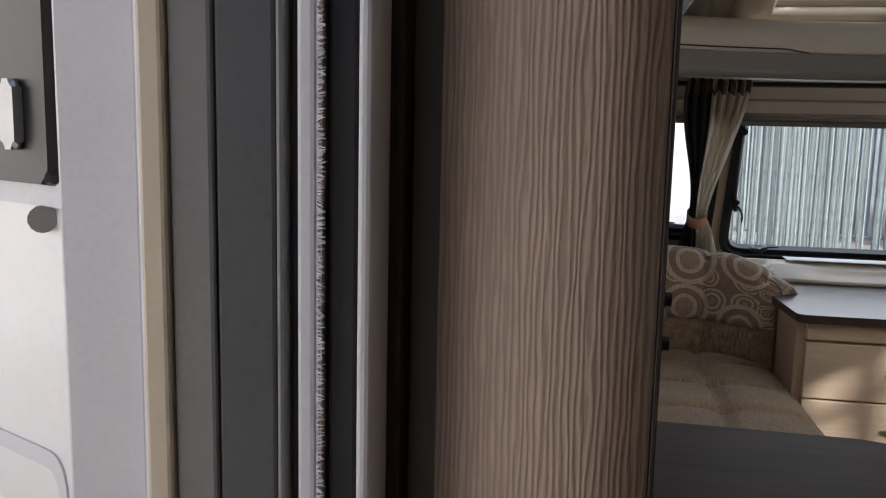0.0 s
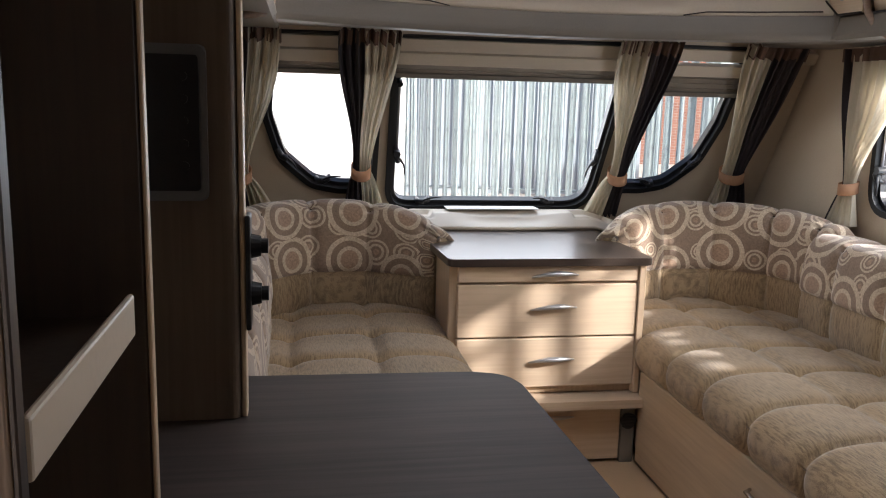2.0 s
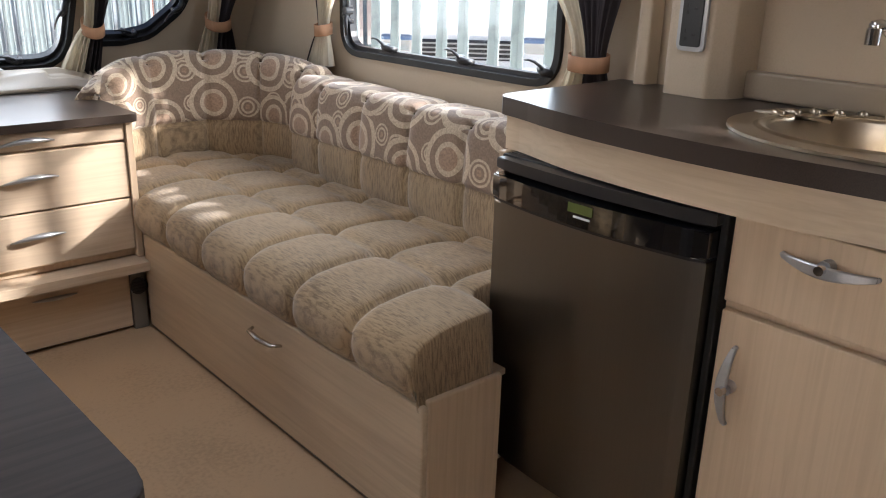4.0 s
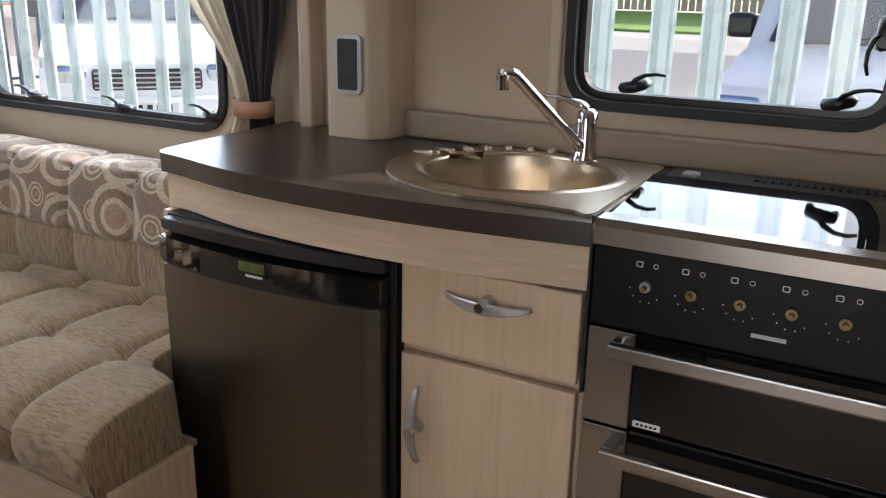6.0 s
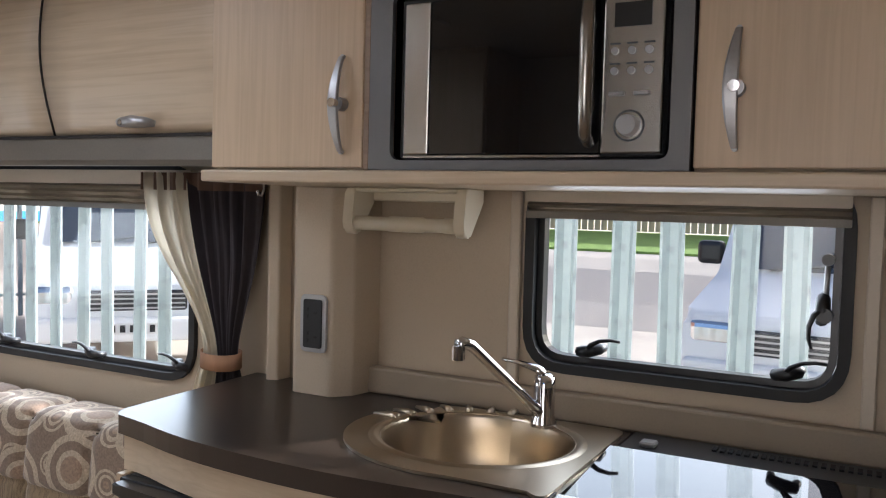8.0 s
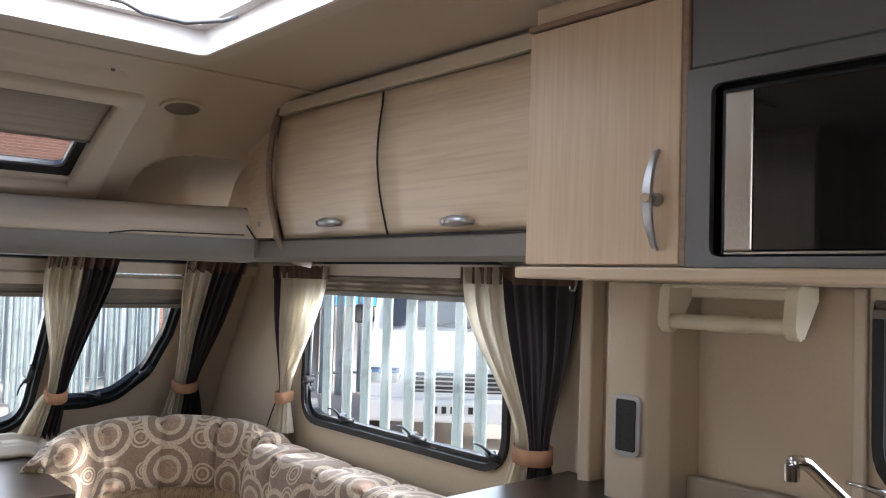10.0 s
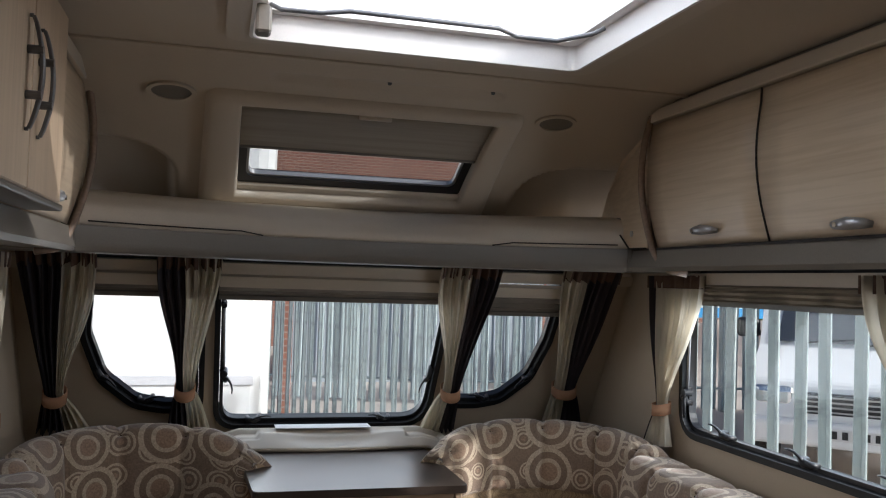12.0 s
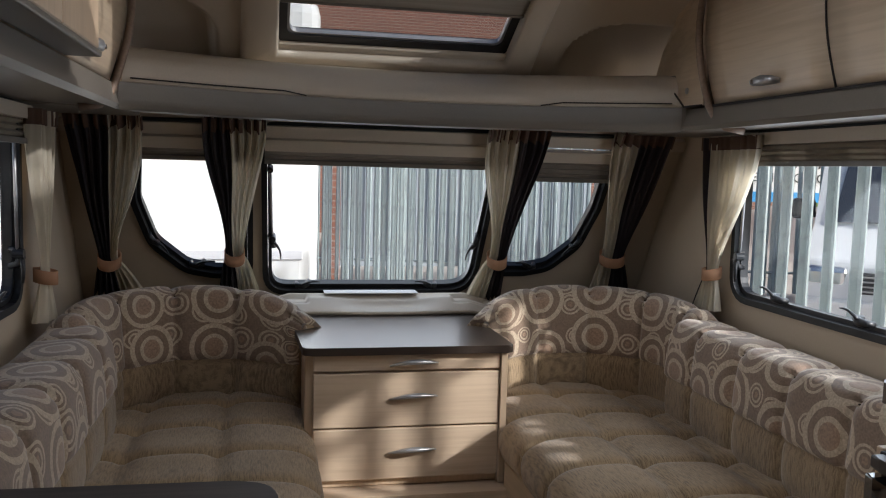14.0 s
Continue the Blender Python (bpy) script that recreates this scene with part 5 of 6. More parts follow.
for x0, x1, y0, m, lab in (
        (-0.408, -0.345, 0.575, M_JAMB, "pale grey outer door frame"),
        (-0.344, -0.330, 0.568, M_JAMB, "pale grey rib of the outer frame"),
        (-0.329, -0.311, 0.545, M_CREAMP, "rough cream bead of the door frame"),
        (-0.310, -0.280, 0.550, M_JAMBM, "mid grey door frame face"),
        (-0.279, -0.238, 0.552, M_JAMBD, "dark grey door seal"),
        (-0.237, -0.231, 0.548, M_JAMBM, "grey frame edge"),
        (-0.230, -0.224, 0.556, M_BLACK, "black seal groove"),
        (-0.223, -0.211, 0.548, M_JAMB, "silver brush holder of the fly screen"),
        (-0.206, -0.186, 0.560, M_BLACK, "black gap of the fly screen"),
        (-0.1755, -0.167, 0.520, M_JAMB, "silver fly screen rail"),
        (-0.176, -0.159, 0.565, M_DARKSHADEWOOD, "dark brown inner trim"),
        # added strip, dark to paint the shade over the curved panel's left end
        (-0.1585, -0.122, 0.585, M_DARKSHADEWOOD, "added dark strip for the shade at the ash panel's left end")):
    jamb("door_frame", x0, x1, y0, 0.591, m, lab)
br = tagged(new("door_brush", None), "short white bristle brush of the fly screen", "brush")
bm = bmesh.new()
rnd = random.Random(5)
for k in range(1500):
    z = 0.15 + 1.65 * k / 1500
    a = Vector((-0.2105, 0.550, z))
    b = a + Vector((0.003 + 0.004 * rnd.random(), -0.002 + 0.004 * rnd.random(), rnd.uniform(-0.003, 0.003)))
    n = Vector((0, 0, 0.0009))
    vs = [bm.verts.new(p) for p in (a - n, a + n, b)]
    bm.faces.new(vs)
bristles = part("bristles", bm, M_JAMB, br)

dr = thing("entrance_door", (-0.62, 0.86, 0.0), "white outward-opened entrance door with a black latch box", "door")
tfd = lambda u, v, w: (-0.55 - 0.62 * u + 0.30 * w, 0.80 + 0.30 * u + 0.62 * w, v)
part("leaf", prism(rect(0.0, 1.05, 0.02, 1.80, 0.05), tfd, 0.0, 0.06, 0.006, 2), M_WHITE, dr, "white door leaf")
part("lower_panel", ring(rect(0.04, 1.0, 0.12, 0.88, 0.05), rect(0.06, 0.98, 0.14, 0.86, 0.04), tfd, -0.004, 0.001), M_JAMB, dr, "pale panel bead")
lb = part("latch_box", prism(rect(0.006, 0.30, 1.172, 1.75, 0.02), tfd, -0.03, -0.0005, 0.004), M_BLACKP, dr, "black window blind cassette")
part("latch", prism(rect(0.065, 0.105, 1.205, 1.275, 0.012), tfd, -0.045, -0.0305, 0.004), M_SILVER, lb, "silver latch lever")
part("window_trim", ring(rect(-0.02, 0.34, 1.148, 1.79, 0.03), rect(0.004, 0.305, 1.170, 1.755, 0.02), tfd, -0.012, -0.0005), M_JAMB, dr)
part("hinge_knob", disc(tfd(0.075, 1.135, -0.001), (0.3, -0.5, 0), 0.014, 0.02, 14), M_SILVER, dr)

# ---- kitchen run ----
def tf_face(x):
    """Loops of (y, z) on a front that faces the aisle; w goes towards the aisle."""
    return lambda u, v, w: (x - w, u, v)


wt = thing("worktop", (1.8, 0.95, 0.86), "dark laminate kitchen worktop with a bowed front edge", "worktop")
front = [(1.556 - 0.042 * math.sin(math.pi * min(1, (y - 0.466) / 0.85)) + 0.04 * max(0, (y - 1.10) / 0.33) ** 2, y) for y in [0.466 + 0.927 * k / 20 for k in range(21)]]
slab = front + [(1.605, 1.412), (1.63, 1.422), (2.068, 1.445), (2.068, 0.466)]
bowl = [(1.825 + 0.182 * math.cos(a * math.pi / 20), 0.705 + 0.197 * math.sin(a * math.pi / 20)) for a in range(40)]
part("slab", plate(slab, [bowl], tf_flat, 0.862, 0.900), M_TOP, wt, "dark laminate slab")
part("upstand", box(2.035, 2.068, -0.28, 1.10, 0.901, 0.962, 0.006, 2), M_UPSTAND, wt, "brown upstand")

sn = thing("sink", (1.82, 0.72, 0.75), "bronze-tinted steel sink with an oval bowl and drip ribs", "sink")
rim = rpoly([(1.562, 0.474), (2.025, 0.474), (2.025, 0.96)], [0.02, 0.03, 0.08], 6) + [(1.825 + 0.238 * math.cos(radians(a)), 0.705 + 0.255 * math.sin(radians(a))) for a in range(72, 196, 6)]
hole = [(1.825 + 0.172 * math.cos(a * math.pi / 20), 0.705 + 0.186 * math.sin(a * math.pi / 20)) for a in range(40)]
part("rim", plate(rim, [hole], tf_flat, 0.9005, 0.906), M_SINK, sn, "bronze-tinted steel rim")


def bowl_f(s, h):
    a = 2 * math.pi * s
    prof = [(1.12, 0.9062), (1.06, 0.9095), (1.0, 0.905), (0.97, 0.88), (0.93, 0.82), (0.84, 0.775), (0.55, 0.762), (0.12, 0.760), (0.0, 0.760)]
    m = len(prof) - 1
    k = min(int(h * m), m - 1)
    t = h * m - k
    r = prof[k][0] + (prof[k + 1][0] - prof[k][0]) * t
    return (1.825 + 0.172 * r * math.cos(a), 0.705 + 0.186 * r * math.sin(a), prof[k][1] + (prof[k + 1][1] - prof[k][1]) * t)


link_mesh("bowl", surface(56, 24, bowl_f), M_SINK, sn, "oval steel bowl", True)
for k in range(7):
    a = radians(2 + 13 * k)
    c, s = math.cos(a), math.sin(a)
    part("drip_rib", sweep([(1.825 + 0.178 * c, 0.705 + 0.192 * s, 0.9075), (1.825 + 0.195 * c, 0.705 + 0.213 * s, 0.910), (1.825 + 0.232 * c, 0.705 + 0.258 * s, 0.906)], [0.009, 0.0075, 0.003], 8), M_SINK, sn, "", True)
part("waste", disc((1.825, 0.705, 0.7605), (0, 0, 1), 0.032, 0.003, 24), M_CHROME, sn, "chrome waste")

tp = thing("mixer_tap", (1.965, 0.625, 0.906), "chrome mixer tap with a long straight spout", "tap")
part("body", sweep([(1.965, 0.625, 0.9065), (1.965, 0.625, 0.915), (1.965, 0.625, 0.93), (1.965, 0.625, 0.985), (1.965, 0.625, 1.005), (1.965, 0.625, 1.012)], [0.027, 0.026, 0.021, 0.022, 0.021, 0.012], 18), M_CHROME, tp, "chrome tap body", True)
sp = part("spout", sweep([(1.958, 0.628, 0.935), (1.93, 0.640, 0.955), (1.80, 0.698, 1.074), (1.785, 0.704, 1.086), (1.768, 0.711, 1.090), (1.757, 0.716, 1.088)], [0.014, 0.012, 0.0105, 0.011, 0.012, 0.011], 14), M_CHROME, tp, "long chrome spout", True)
part("aerator", disc((1.760, 0.715, 1.060), (0, 0, 1), 0.012, 0.026, 16), M_CHROME, sp)
part("lever", sweep([(1.965, 0.625, 1.010), (1.962, 0.640, 1.020), (1.955, 0.680, 1.030), (1.950, 0.712, 1.034)], [0.016, 0.014, 0.008, 0.005], 12, flat=0.6), M_CHROME, tp, "chrome lever", True)

ku = thing("kitchen_drawer_unit", (1.75, 0.64, 0.0), "pale ash kitchen unit with a drawer above a door", "cabinet")
part("carcass", box(1.592, 2.06, 0.470, 0.815, 0.06, 0.772, 0.002), M_WOOD, ku)
part("apron", prism([(u - 0.0, v) for u, v in [(1.572, 0.470)] + [(x + 0.018, y) for x, y in front if 0.48 < y < 1.37] + [(1.60, 1.39), (1.64, 1.39), (1.64, 0.470)]], tf_flat, 0.786, 0.861), M_WOODY, ku, "bowed pale ash apron")
d = part("drawer", box(1.570, 1.590, 0.476, 0.806, 0.623, 0.779, 0.003, 2), M_WOOD, ku, "pale ash drawer front")


def lock_handle(door, p0, p1):
    h = bow_handle("handle", door, p0, p1, (-1, 0, 0), M_SILVER, 0.014)
    mid = (Vector(p0) + Vector(p1)) / 2
    part("lock_button", disc(mid + Vector((-0.026, 0, 0)), (-1, 0, 0), 0.008, 0.012, 16), M_CHROME, h, "round lock button")
    part("boss", disc(mid, (-1, 0, 0), 0.012, 0.020, 18), M_SILVER, h)


lock_handle(d, (1.569, 0.712, 0.736), (1.569, 0.560, 0.736))
d = part("door", box(1.570, 1.590, 0.476, 0.806, 0.080, 0.606, 0.003, 2), M_WOOD, ku, "pale ash door")
lock_handle(d, (1.569, 0.768, 0.545), (1.569, 0.768, 0.395))
part("plinth", box(1.61, 1.63, -0.28, 1.35, 0.0, 0.059, 0.002), M_FASCIA, ku, "taupe plinth")
part("end_panel", box(1.575, 2.06, 1.365, 1.385, 0.0, 0.785, 0.002), M_WOOD, ku)

fg = thing("fridge", (1.78, 1.08, 0.0), "bronze-steel fronted fridge with a black control strip", "fridge")
part("cabinet", box(1.585, 2.05, 0.812, 1.36, 0.06, 0.784, 0.003), M_BLACKP, fg, "black cabinet")


def bowed(y0, y1, z0, z1, xb, bulge, parent, name, material, label, xback, n=20):
    poly = [(xb - bulge * math.sin(math.pi * k / n) ** 0.8, y0 + (y1 - y0) * k / n) for k in range(n + 1)] + [(xback, y1), (xback, y0)]
    return part(name, prism(poly, tf_flat, z0, z1, 0.004, 2), material, parent, label)


bowed(0.828, 1.352, 0.085, 0.690, 1.536, 0.026, fg, "door", M_FRIDGE, "brushed bronze-steel door", 1.584)
bowed(0.8285, 1.3515, 0.6905, 0.6965, 1.532, 0.028, fg, "door_top_trim", M_BLACKP, "black trim on top of the door", 1.584)
bowed(0.822, 1.354, 0.757, 0.781, 1.540, 0.020, fg, "handle_ledge", M_BLACKP, "black handle ledge", 1.584)
bowed(0.826, 1.353, 0.697, 0.748, 1.530, 0.030, fg, "control_strip", M_GLOSSB, "glossy black control strip", 1.584)
sc = part("display", box(1.4985, 1.5005, 1.055, 1.115, 0.724, 0.743, 0), M_LCD, fg, "green display")
part("print_bar", box(1.4985, 1.5005, 1.06, 1.10, 0.7145, 0.7185, 0), M_PRINT, fg)
part("frame_side", box(1.562, 1.584, 0.812, 0.826, 0.06, 0.784, 0.002), M_BLACK, fg)
part("frame_top", box(1.562, 1.584, 0.828, 1.36, 0.774, 0.784, 0.002), M_BLACK, fg)

ck = thing("cooker", (1.78, 0.2, 0.0), "built-in black glass and steel cooker with bare brass control spindles", "cooker")
part("body", box(1.60, 2.03, -0.075, 0.462, 0.06, 0.868, 0.003), M_BLACKP, ck, "black body")
part("hob_glass", prism([(1.566, 0.893), (1.566, 0.901), (1.846, 0.924), (1.846, 0.916)], lambda u, v, w: (u, w, v), -0.070, 0.456, 0.002), M_GLOSSB, ck, "black glass hob lid")
part("front_rail", prism([(1.548, 0.872), (1.566, 0.872), (1.600, 0.909), (1.560, 0.909), (1.548, 0.900)], lambda u, v, w: (u, w, v), -0.075, 0.462, 0.003), M_STEEL, ck, "brushed steel front rail")
bk = part("back_vent", box(1.850, 2.032, -0.070, 0.460, 0.885, 0.905, 0.003), M_BLACKP, ck, "black vented back strip")
for k in range(26):
    part("vent_slot", box(1.975, 2.000, -0.055 + 0.014 * k, -0.047 + 0.014 * k, 0.905, 0.9085, 0), M_BLACK, bk)
part("lid_catch", box(1.93, 1.96, 0.395, 0.425, 0.905, 0.915, 0.003), M_SILVER, bk, "silver catch")
cpn = part("control_panel", box(1.562, 1.60, -0.073, 0.460, 0.740, 0.868, 0.002), M_ENAMEL, ck, "black enamel control panel")
for k, yk in enumerate((0.377, 0.310, 0.242, 0.174, 0.107, 0.018)):
    kb = part("spindle", disc((1.562, yk, 0.815), (-1, 0, 0), 0.0085, 0.008, 8), M_BRASS if k else M_SILVER, ck, "bare brass control spindle")
    part("spindle_tip", disc((1.554, yk, 0.815), (-1, 0, 0), 0.004, 0.012, 10), M_BRASS, kb)
    part("symbol", ring(rect(yk + 0.007, yk + 0.017, 0.843, 0.852, 0.002, 2), rect(yk + 0.0085, yk + 0.0155, 0.8445, 0.8505, 0.001, 2), tf_face(1.5618), 0, 0.0006), M_PRINT, ck)
    part("indicator_ring", ring([(yk - 0.012 + 0.004 * math.cos(a), 0.8475 + 0.004 * math.sin(a)) for a in [j * math.pi / 6 for j in range(12)]], [(yk - 0.012 + 0.0028 * math.cos(a), 0.8475 + 0.0028 * math.sin(a)) for a in [j * math.pi / 6 for j in range(12)]], tf_face(1.5618), 0, 0.0006), M_PRINT, ck)
    for j in range(5):
        a = radians(190 + 32 * j)
        part("scale_mark", box(1.561, 1.5616, yk - 0.024 * math.cos(a) - 0.001, yk - 0.024 * math.cos(a) + 0.001, 0.813 + 0.024 * math.sin(a) - 0.001, 0.813 + 0.024 * math.sin(a) + 0.001, 0), M_PRINT, ck)
part("maker_mark", box(1.561, 1.5616, 0.176, 0.223, 0.769, 0.775, 0), M_PRINT, ck, "pale maker's mark bar")


def writing(text, at, size, rot, material, parent, name="lettering"):
    cu = bpy.data.curves.new(name, "FONT")
    cu.body, cu.size, cu.extrude, cu.align_x = text, size, 0.0003, "CENTER"
    tmp = new("tmp", cu)
    dg = bpy.context.evaluated_depsgraph_get()
    me = bpy.data.meshes.new_from_object(tmp.evaluated_get(dg))
    bpy.data.objects.remove(tmp)
    me.transform(Matrix.Translation(at) @ rot)
    return link_mesh(name, me, material, parent)


FACE_L = Matrix.Rotation(radians(-90), 4, "Z") @ Matrix.Rotation(radians(90), 4, "X")
for txt, yk, zk in (("140", 0.064, 0.808), ("160", 0.061, 0.797), ("180", 0.053, 0.788), ("200", 0.040, 0.785), ("220", 0.027, 0.788), ("240", 0.018, 0.797)):
    writing(txt, (1.5614, yk - 0.022, zk), 0.008, FACE_L, M_PRINT, ck)
od = part("grill_door", box(1.566, 1.60, -0.073, 0.460, 0.575, 0.736, 0.003), M_GLOSSB, ck, "black glass grill door")
part("door_stile", box(1.560, 1.566, 0.385, 0.460, 0.575, 0.736, 0.002), M_STEEL, od, "brushed steel stile")
hd = part("handle", box(1.515, 1.530, -0.04, 0.415, 0.706, 0.731, 0.004, 2), M_STEEL, od, "flat brushed steel handle")
part("handle_post", box(1.530, 1.566, 0.398, 0.415, 0.708, 0.729, 0.003), M_STEEL, od)
part("rating_plate", box(1.5645, 1.566, 0.335, 0.378, 0.582, 0.592, 0), M_PAPER, od, "small printed plate")
for k in range(5):
    part("print_bar", box(1.5638, 1.5644, 0.340 + 0.007 * k, 0.3445 + 0.007 * k, 0.585, 0.589, 0), M_BLACK, od)
od = part("oven_door", box(1.566, 1.60, -0.073, 0.460, 0.085, 0.570, 0.003), M_GLOSSB, ck, "black glass oven door")
part("door_stile", box(1.560, 1.566, 0.385, 0.460, 0.085, 0.570, 0.002), M_STEEL, od, "brushed steel stile")
part("handle", box(1.515, 1.530, -0.04, 0.415, 0.528, 0.553, 0.004, 2), M_STEEL, od, "flat brushed steel handle")
part("handle_post", box(1.530, 1.566, 0.398, 0.415, 0.530, 0.551, 0.003), M_STEEL, od)
part("side_gasket", box(1.556, 1.60, 0.4605, 0.466, 0.62, 0.912, 0.001), M_BLACK, ck)
rb = thing("end_base_unit", (1.8, -0.18, 0.0), "pale ash base unit beside the cooker", "cabinet")
part("body", box(1.575, 2.06, -0.29, -0.08, 0.06, 0.861, 0.003), M_WOOD, rb)
part("top", box(1.555, 2.06, -0.29, -0.08, 0.862, 0.900, 0.003), M_TOP, rb, "dark laminate top")

# column with the socket
col = tagged(part("trim_column", prism(rpoly([(2.068, 1.08), (1.985, 1.095), (1.945, 1.13), (1.945, 1.235), (1.985, 1.26), (2.068, 1.27)], [0, 0.02, 0.02, 0.02, 0.02, 0]), tf_flat, 0.901, 1.372), M_WALL), "cream boxed column behind the worktop", "", "", "structure")
structure("trim", prism(rpoly([(2.068, 1.335), (2.02, 1.34), (2.01, 1.37), (2.068, 1.385)], 0.01), tf_flat, 0.901, 1.40), M_WALL, "cream upright trim beside the curtain")
so = thing("double_socket", (1.94, 1.173, 1.0), "dark double socket in a silver surround", "socket")
part("surround", prism(rect(1.138, 1.208, 1.000, 1.130, 0.012), tf_face(1.944), 0, 0.008, 0.003, 2), M_SILVER, so, "silver surround")
fp = part("face", prism(rect(1.148, 1.198, 1.010, 1.120, 0.006), tf_face(1.936), 0, 0.003), M_BLACKP, so, "black face")
for zz in (1.035, 1.090):
    for du, dz, w, h in ((0.012, 0.008, 0.004, 0.008), (-0.008, 0.0, 0.008, 0.004), (0.012, -0.008, 0.004, 0.008)):
        part("slot", box(1.9318, 1.9328, 1.173 + du - w / 2, 1.173 + du + w / 2, zz + dz - h / 2, zz + dz + h / 2, 0), M_BLACK, fp)

# wall panel edge strips beside the kitchen window
for y in (0.735, 0.055):
    structure("trim", box(2.052, 2.0695, y - 0.012, y + 0.012, 0.963, 1.374, 0.003), M_MOULD, "cream upright strip beside the kitchen window")

# ---- kitchen wall cupboards ----
kc = thing("kitchen_wall_cupboard", (1.85, 1.05, 1.375), "pale ash wall cupboard with a bow handle", "cupboard", "kitchen wall cupboards")
part("carcass", box(1.690, 2.06, 0.872, 1.232, 1.398, ZC - 0.002, 0.002), M_WOODY, kc)
d = part("door", box(1.670, 1.689, 0.874, 1.230, 1.402, 1.870, 0.003, 2), M_WOOD, kc, "pale ash door")
lock_handle(d, (1.669, 0.916, 1.60), (1.669, 0.916, 1.43))
part("edge_strip", box(1.668, 1.700, 0.858, 0.871, 1.398, ZC - 0.002, 0.002), M_BEAD, kc, "brown edge strip")
part("top_strip", box(1.668, 1.700, 0.872, 1.235, 1.874, 1.886, 0.002), M_BEAD, kc, "brown top strip")
part("bottom_board", box(1.650, 2.06, -0.42, 1.240, 1.374, 1.397, 0.004, 2), M_WOODY, kc, "ash bottom board")
mh = thing("microwave_housing", (1.85, 0.58, 1.375), "graphite housing panel around the microwave", "housing")
part("bezel", plate(rect(0.300, 0.856, 1.3985, 1.730), [rect(0.330, 0.812, 1.415, 1.700, 0.02)], tf_face(1.676), 0.0, 0.012), M_GREY, mh, "graphite bezel")
part("upper_panel", box(1.672, 1.70, 0.308, 0.856, 1.734, ZC - 0.002, 0.003), M_GREY, mh, "graphite upper panel")
part("cavity", box(1.75, 2.06, 0.308, 0.856, 1.3985, 1.73, 0), M_BLACK, mh)
part("side", box(1.68, 1.75, 0.302, 0.307, 1.3985, ZC - 0.002, 0), M_BLACK, mh)
mw = thing("microwave", (1.72, 0.577, 1.415), "steel-trimmed microwave with a black glass door and silver handle", "microwave")
part("case", box(1.676, 1.748, 0.338, 0.800, 1.418, 1.692, 0.004), M_BLACKP, mw, "black case")
part("door_trim", box(1.664, 1.676, 0.737, 0.786, 1.424, 1.681, 0.003, 2), M_STEEL, mw, "brushed steel door edge")
part("door_glass", box(1.665, 1.676, 0.4355, 0.7365, 1.424, 1.681, 0.002), M_GLOSSB, mw, "black glass door")
part("bottom_rail", box(1.6645, 1.676, 0.4355, 0.786, 1.418, 1.4235, 0.001), M_STEEL, mw)
part("handle", sweep([(1.664, 0.453, 1.440), (1.640, 0.452, 1.452), (1.630, 0.450, 1.50), (1.627, 0.449, 1.555), (1.630, 0.450, 1.61), (1.640, 0.452, 1.658), (1.664, 0.453, 1.670)], [0.009, 0.010, 0.011, 0.011, 0.011, 0.010, 0.009], 12), M_STEEL, mw, "silver bow handle", True)
mp = part("keypad", box(1.664, 1.676, 0.342, 0.435, 1.424, 1.686, 0.003, 2), M_STEEL, mw, "brushed steel keypad")
part("display", box(1.6625, 1.664, 0.362, 0.418, 1.614, 1.650, 0), M_BLACKP, mp, "dark display")
for j, zz in enumerate((1.578, 1.548)):
    for i in range(3):
        yb = 0.416 - 0.026 * i
        part("button", disc((1.664, yb, zz), (-1, 0, 0), 0.0058, 0.004, 16), M_SILVER, mp, "round silver button")
        part("print_bar", box(1.6632, 1.6638, yb - 0.008, yb + 0.008, zz + 0.010, zz + 0.0125, 0), M_JAMBD, mp)
for i in range(2):
    yb = 0.411 - 0.038 * i
    part("button", box(1.660, 1.664, yb - 0.012, yb + 0.012, 1.511, 1.517, 0.001), M_SILVER, mp, "slim silver button")
part("maker_mark", box(1.6632, 1.6638, 0.374, 0.406, 1.664, 1.669, 0), M_JAMBD, mp, "dark maker's mark bar")
kn = part("knob", disc((1.664, 0.391, 1.466), (-1, 0, 0), 0.0165, 0.020, 28, 0.0145), M_SILVER, mp, "round silver knob")
part("knob_ring", ring([(0.391 + 0.024 * math.cos(a), 1.466 + 0.024 * math.sin(a)) for a in [j * math.pi / 14 for j in range(28)]], [(0.391 + 0.021 * math.cos(a), 1.466 + 0.021 * math.sin(a)) for a in [j * math.pi / 14 for j in range(28)]], tf_face(1.6638), 0, 0.0005), M_JAMBD, mp)
kc2 = thing("kitchen_wall_cupboard", (1.85, -0.06, 1.375), "pale ash wall cupboard with a bow handle beside the microwave", "cupboard", "kitchen wall cupboards")
part("carcass", box(1.690, 2.06, -0.41, 0.298, 1.398, ZC - 0.002, 0.002), M_WOODY, kc2)
d = part("door", box(1.670, 1.689, -0.408, 0.296, 1.402, 1.870, 0.003, 2), M_WOOD, kc2, "pale ash door")
lock_handle(d, (1.669, 0.238, 1.60), (1.669, 0.238, 1.43))

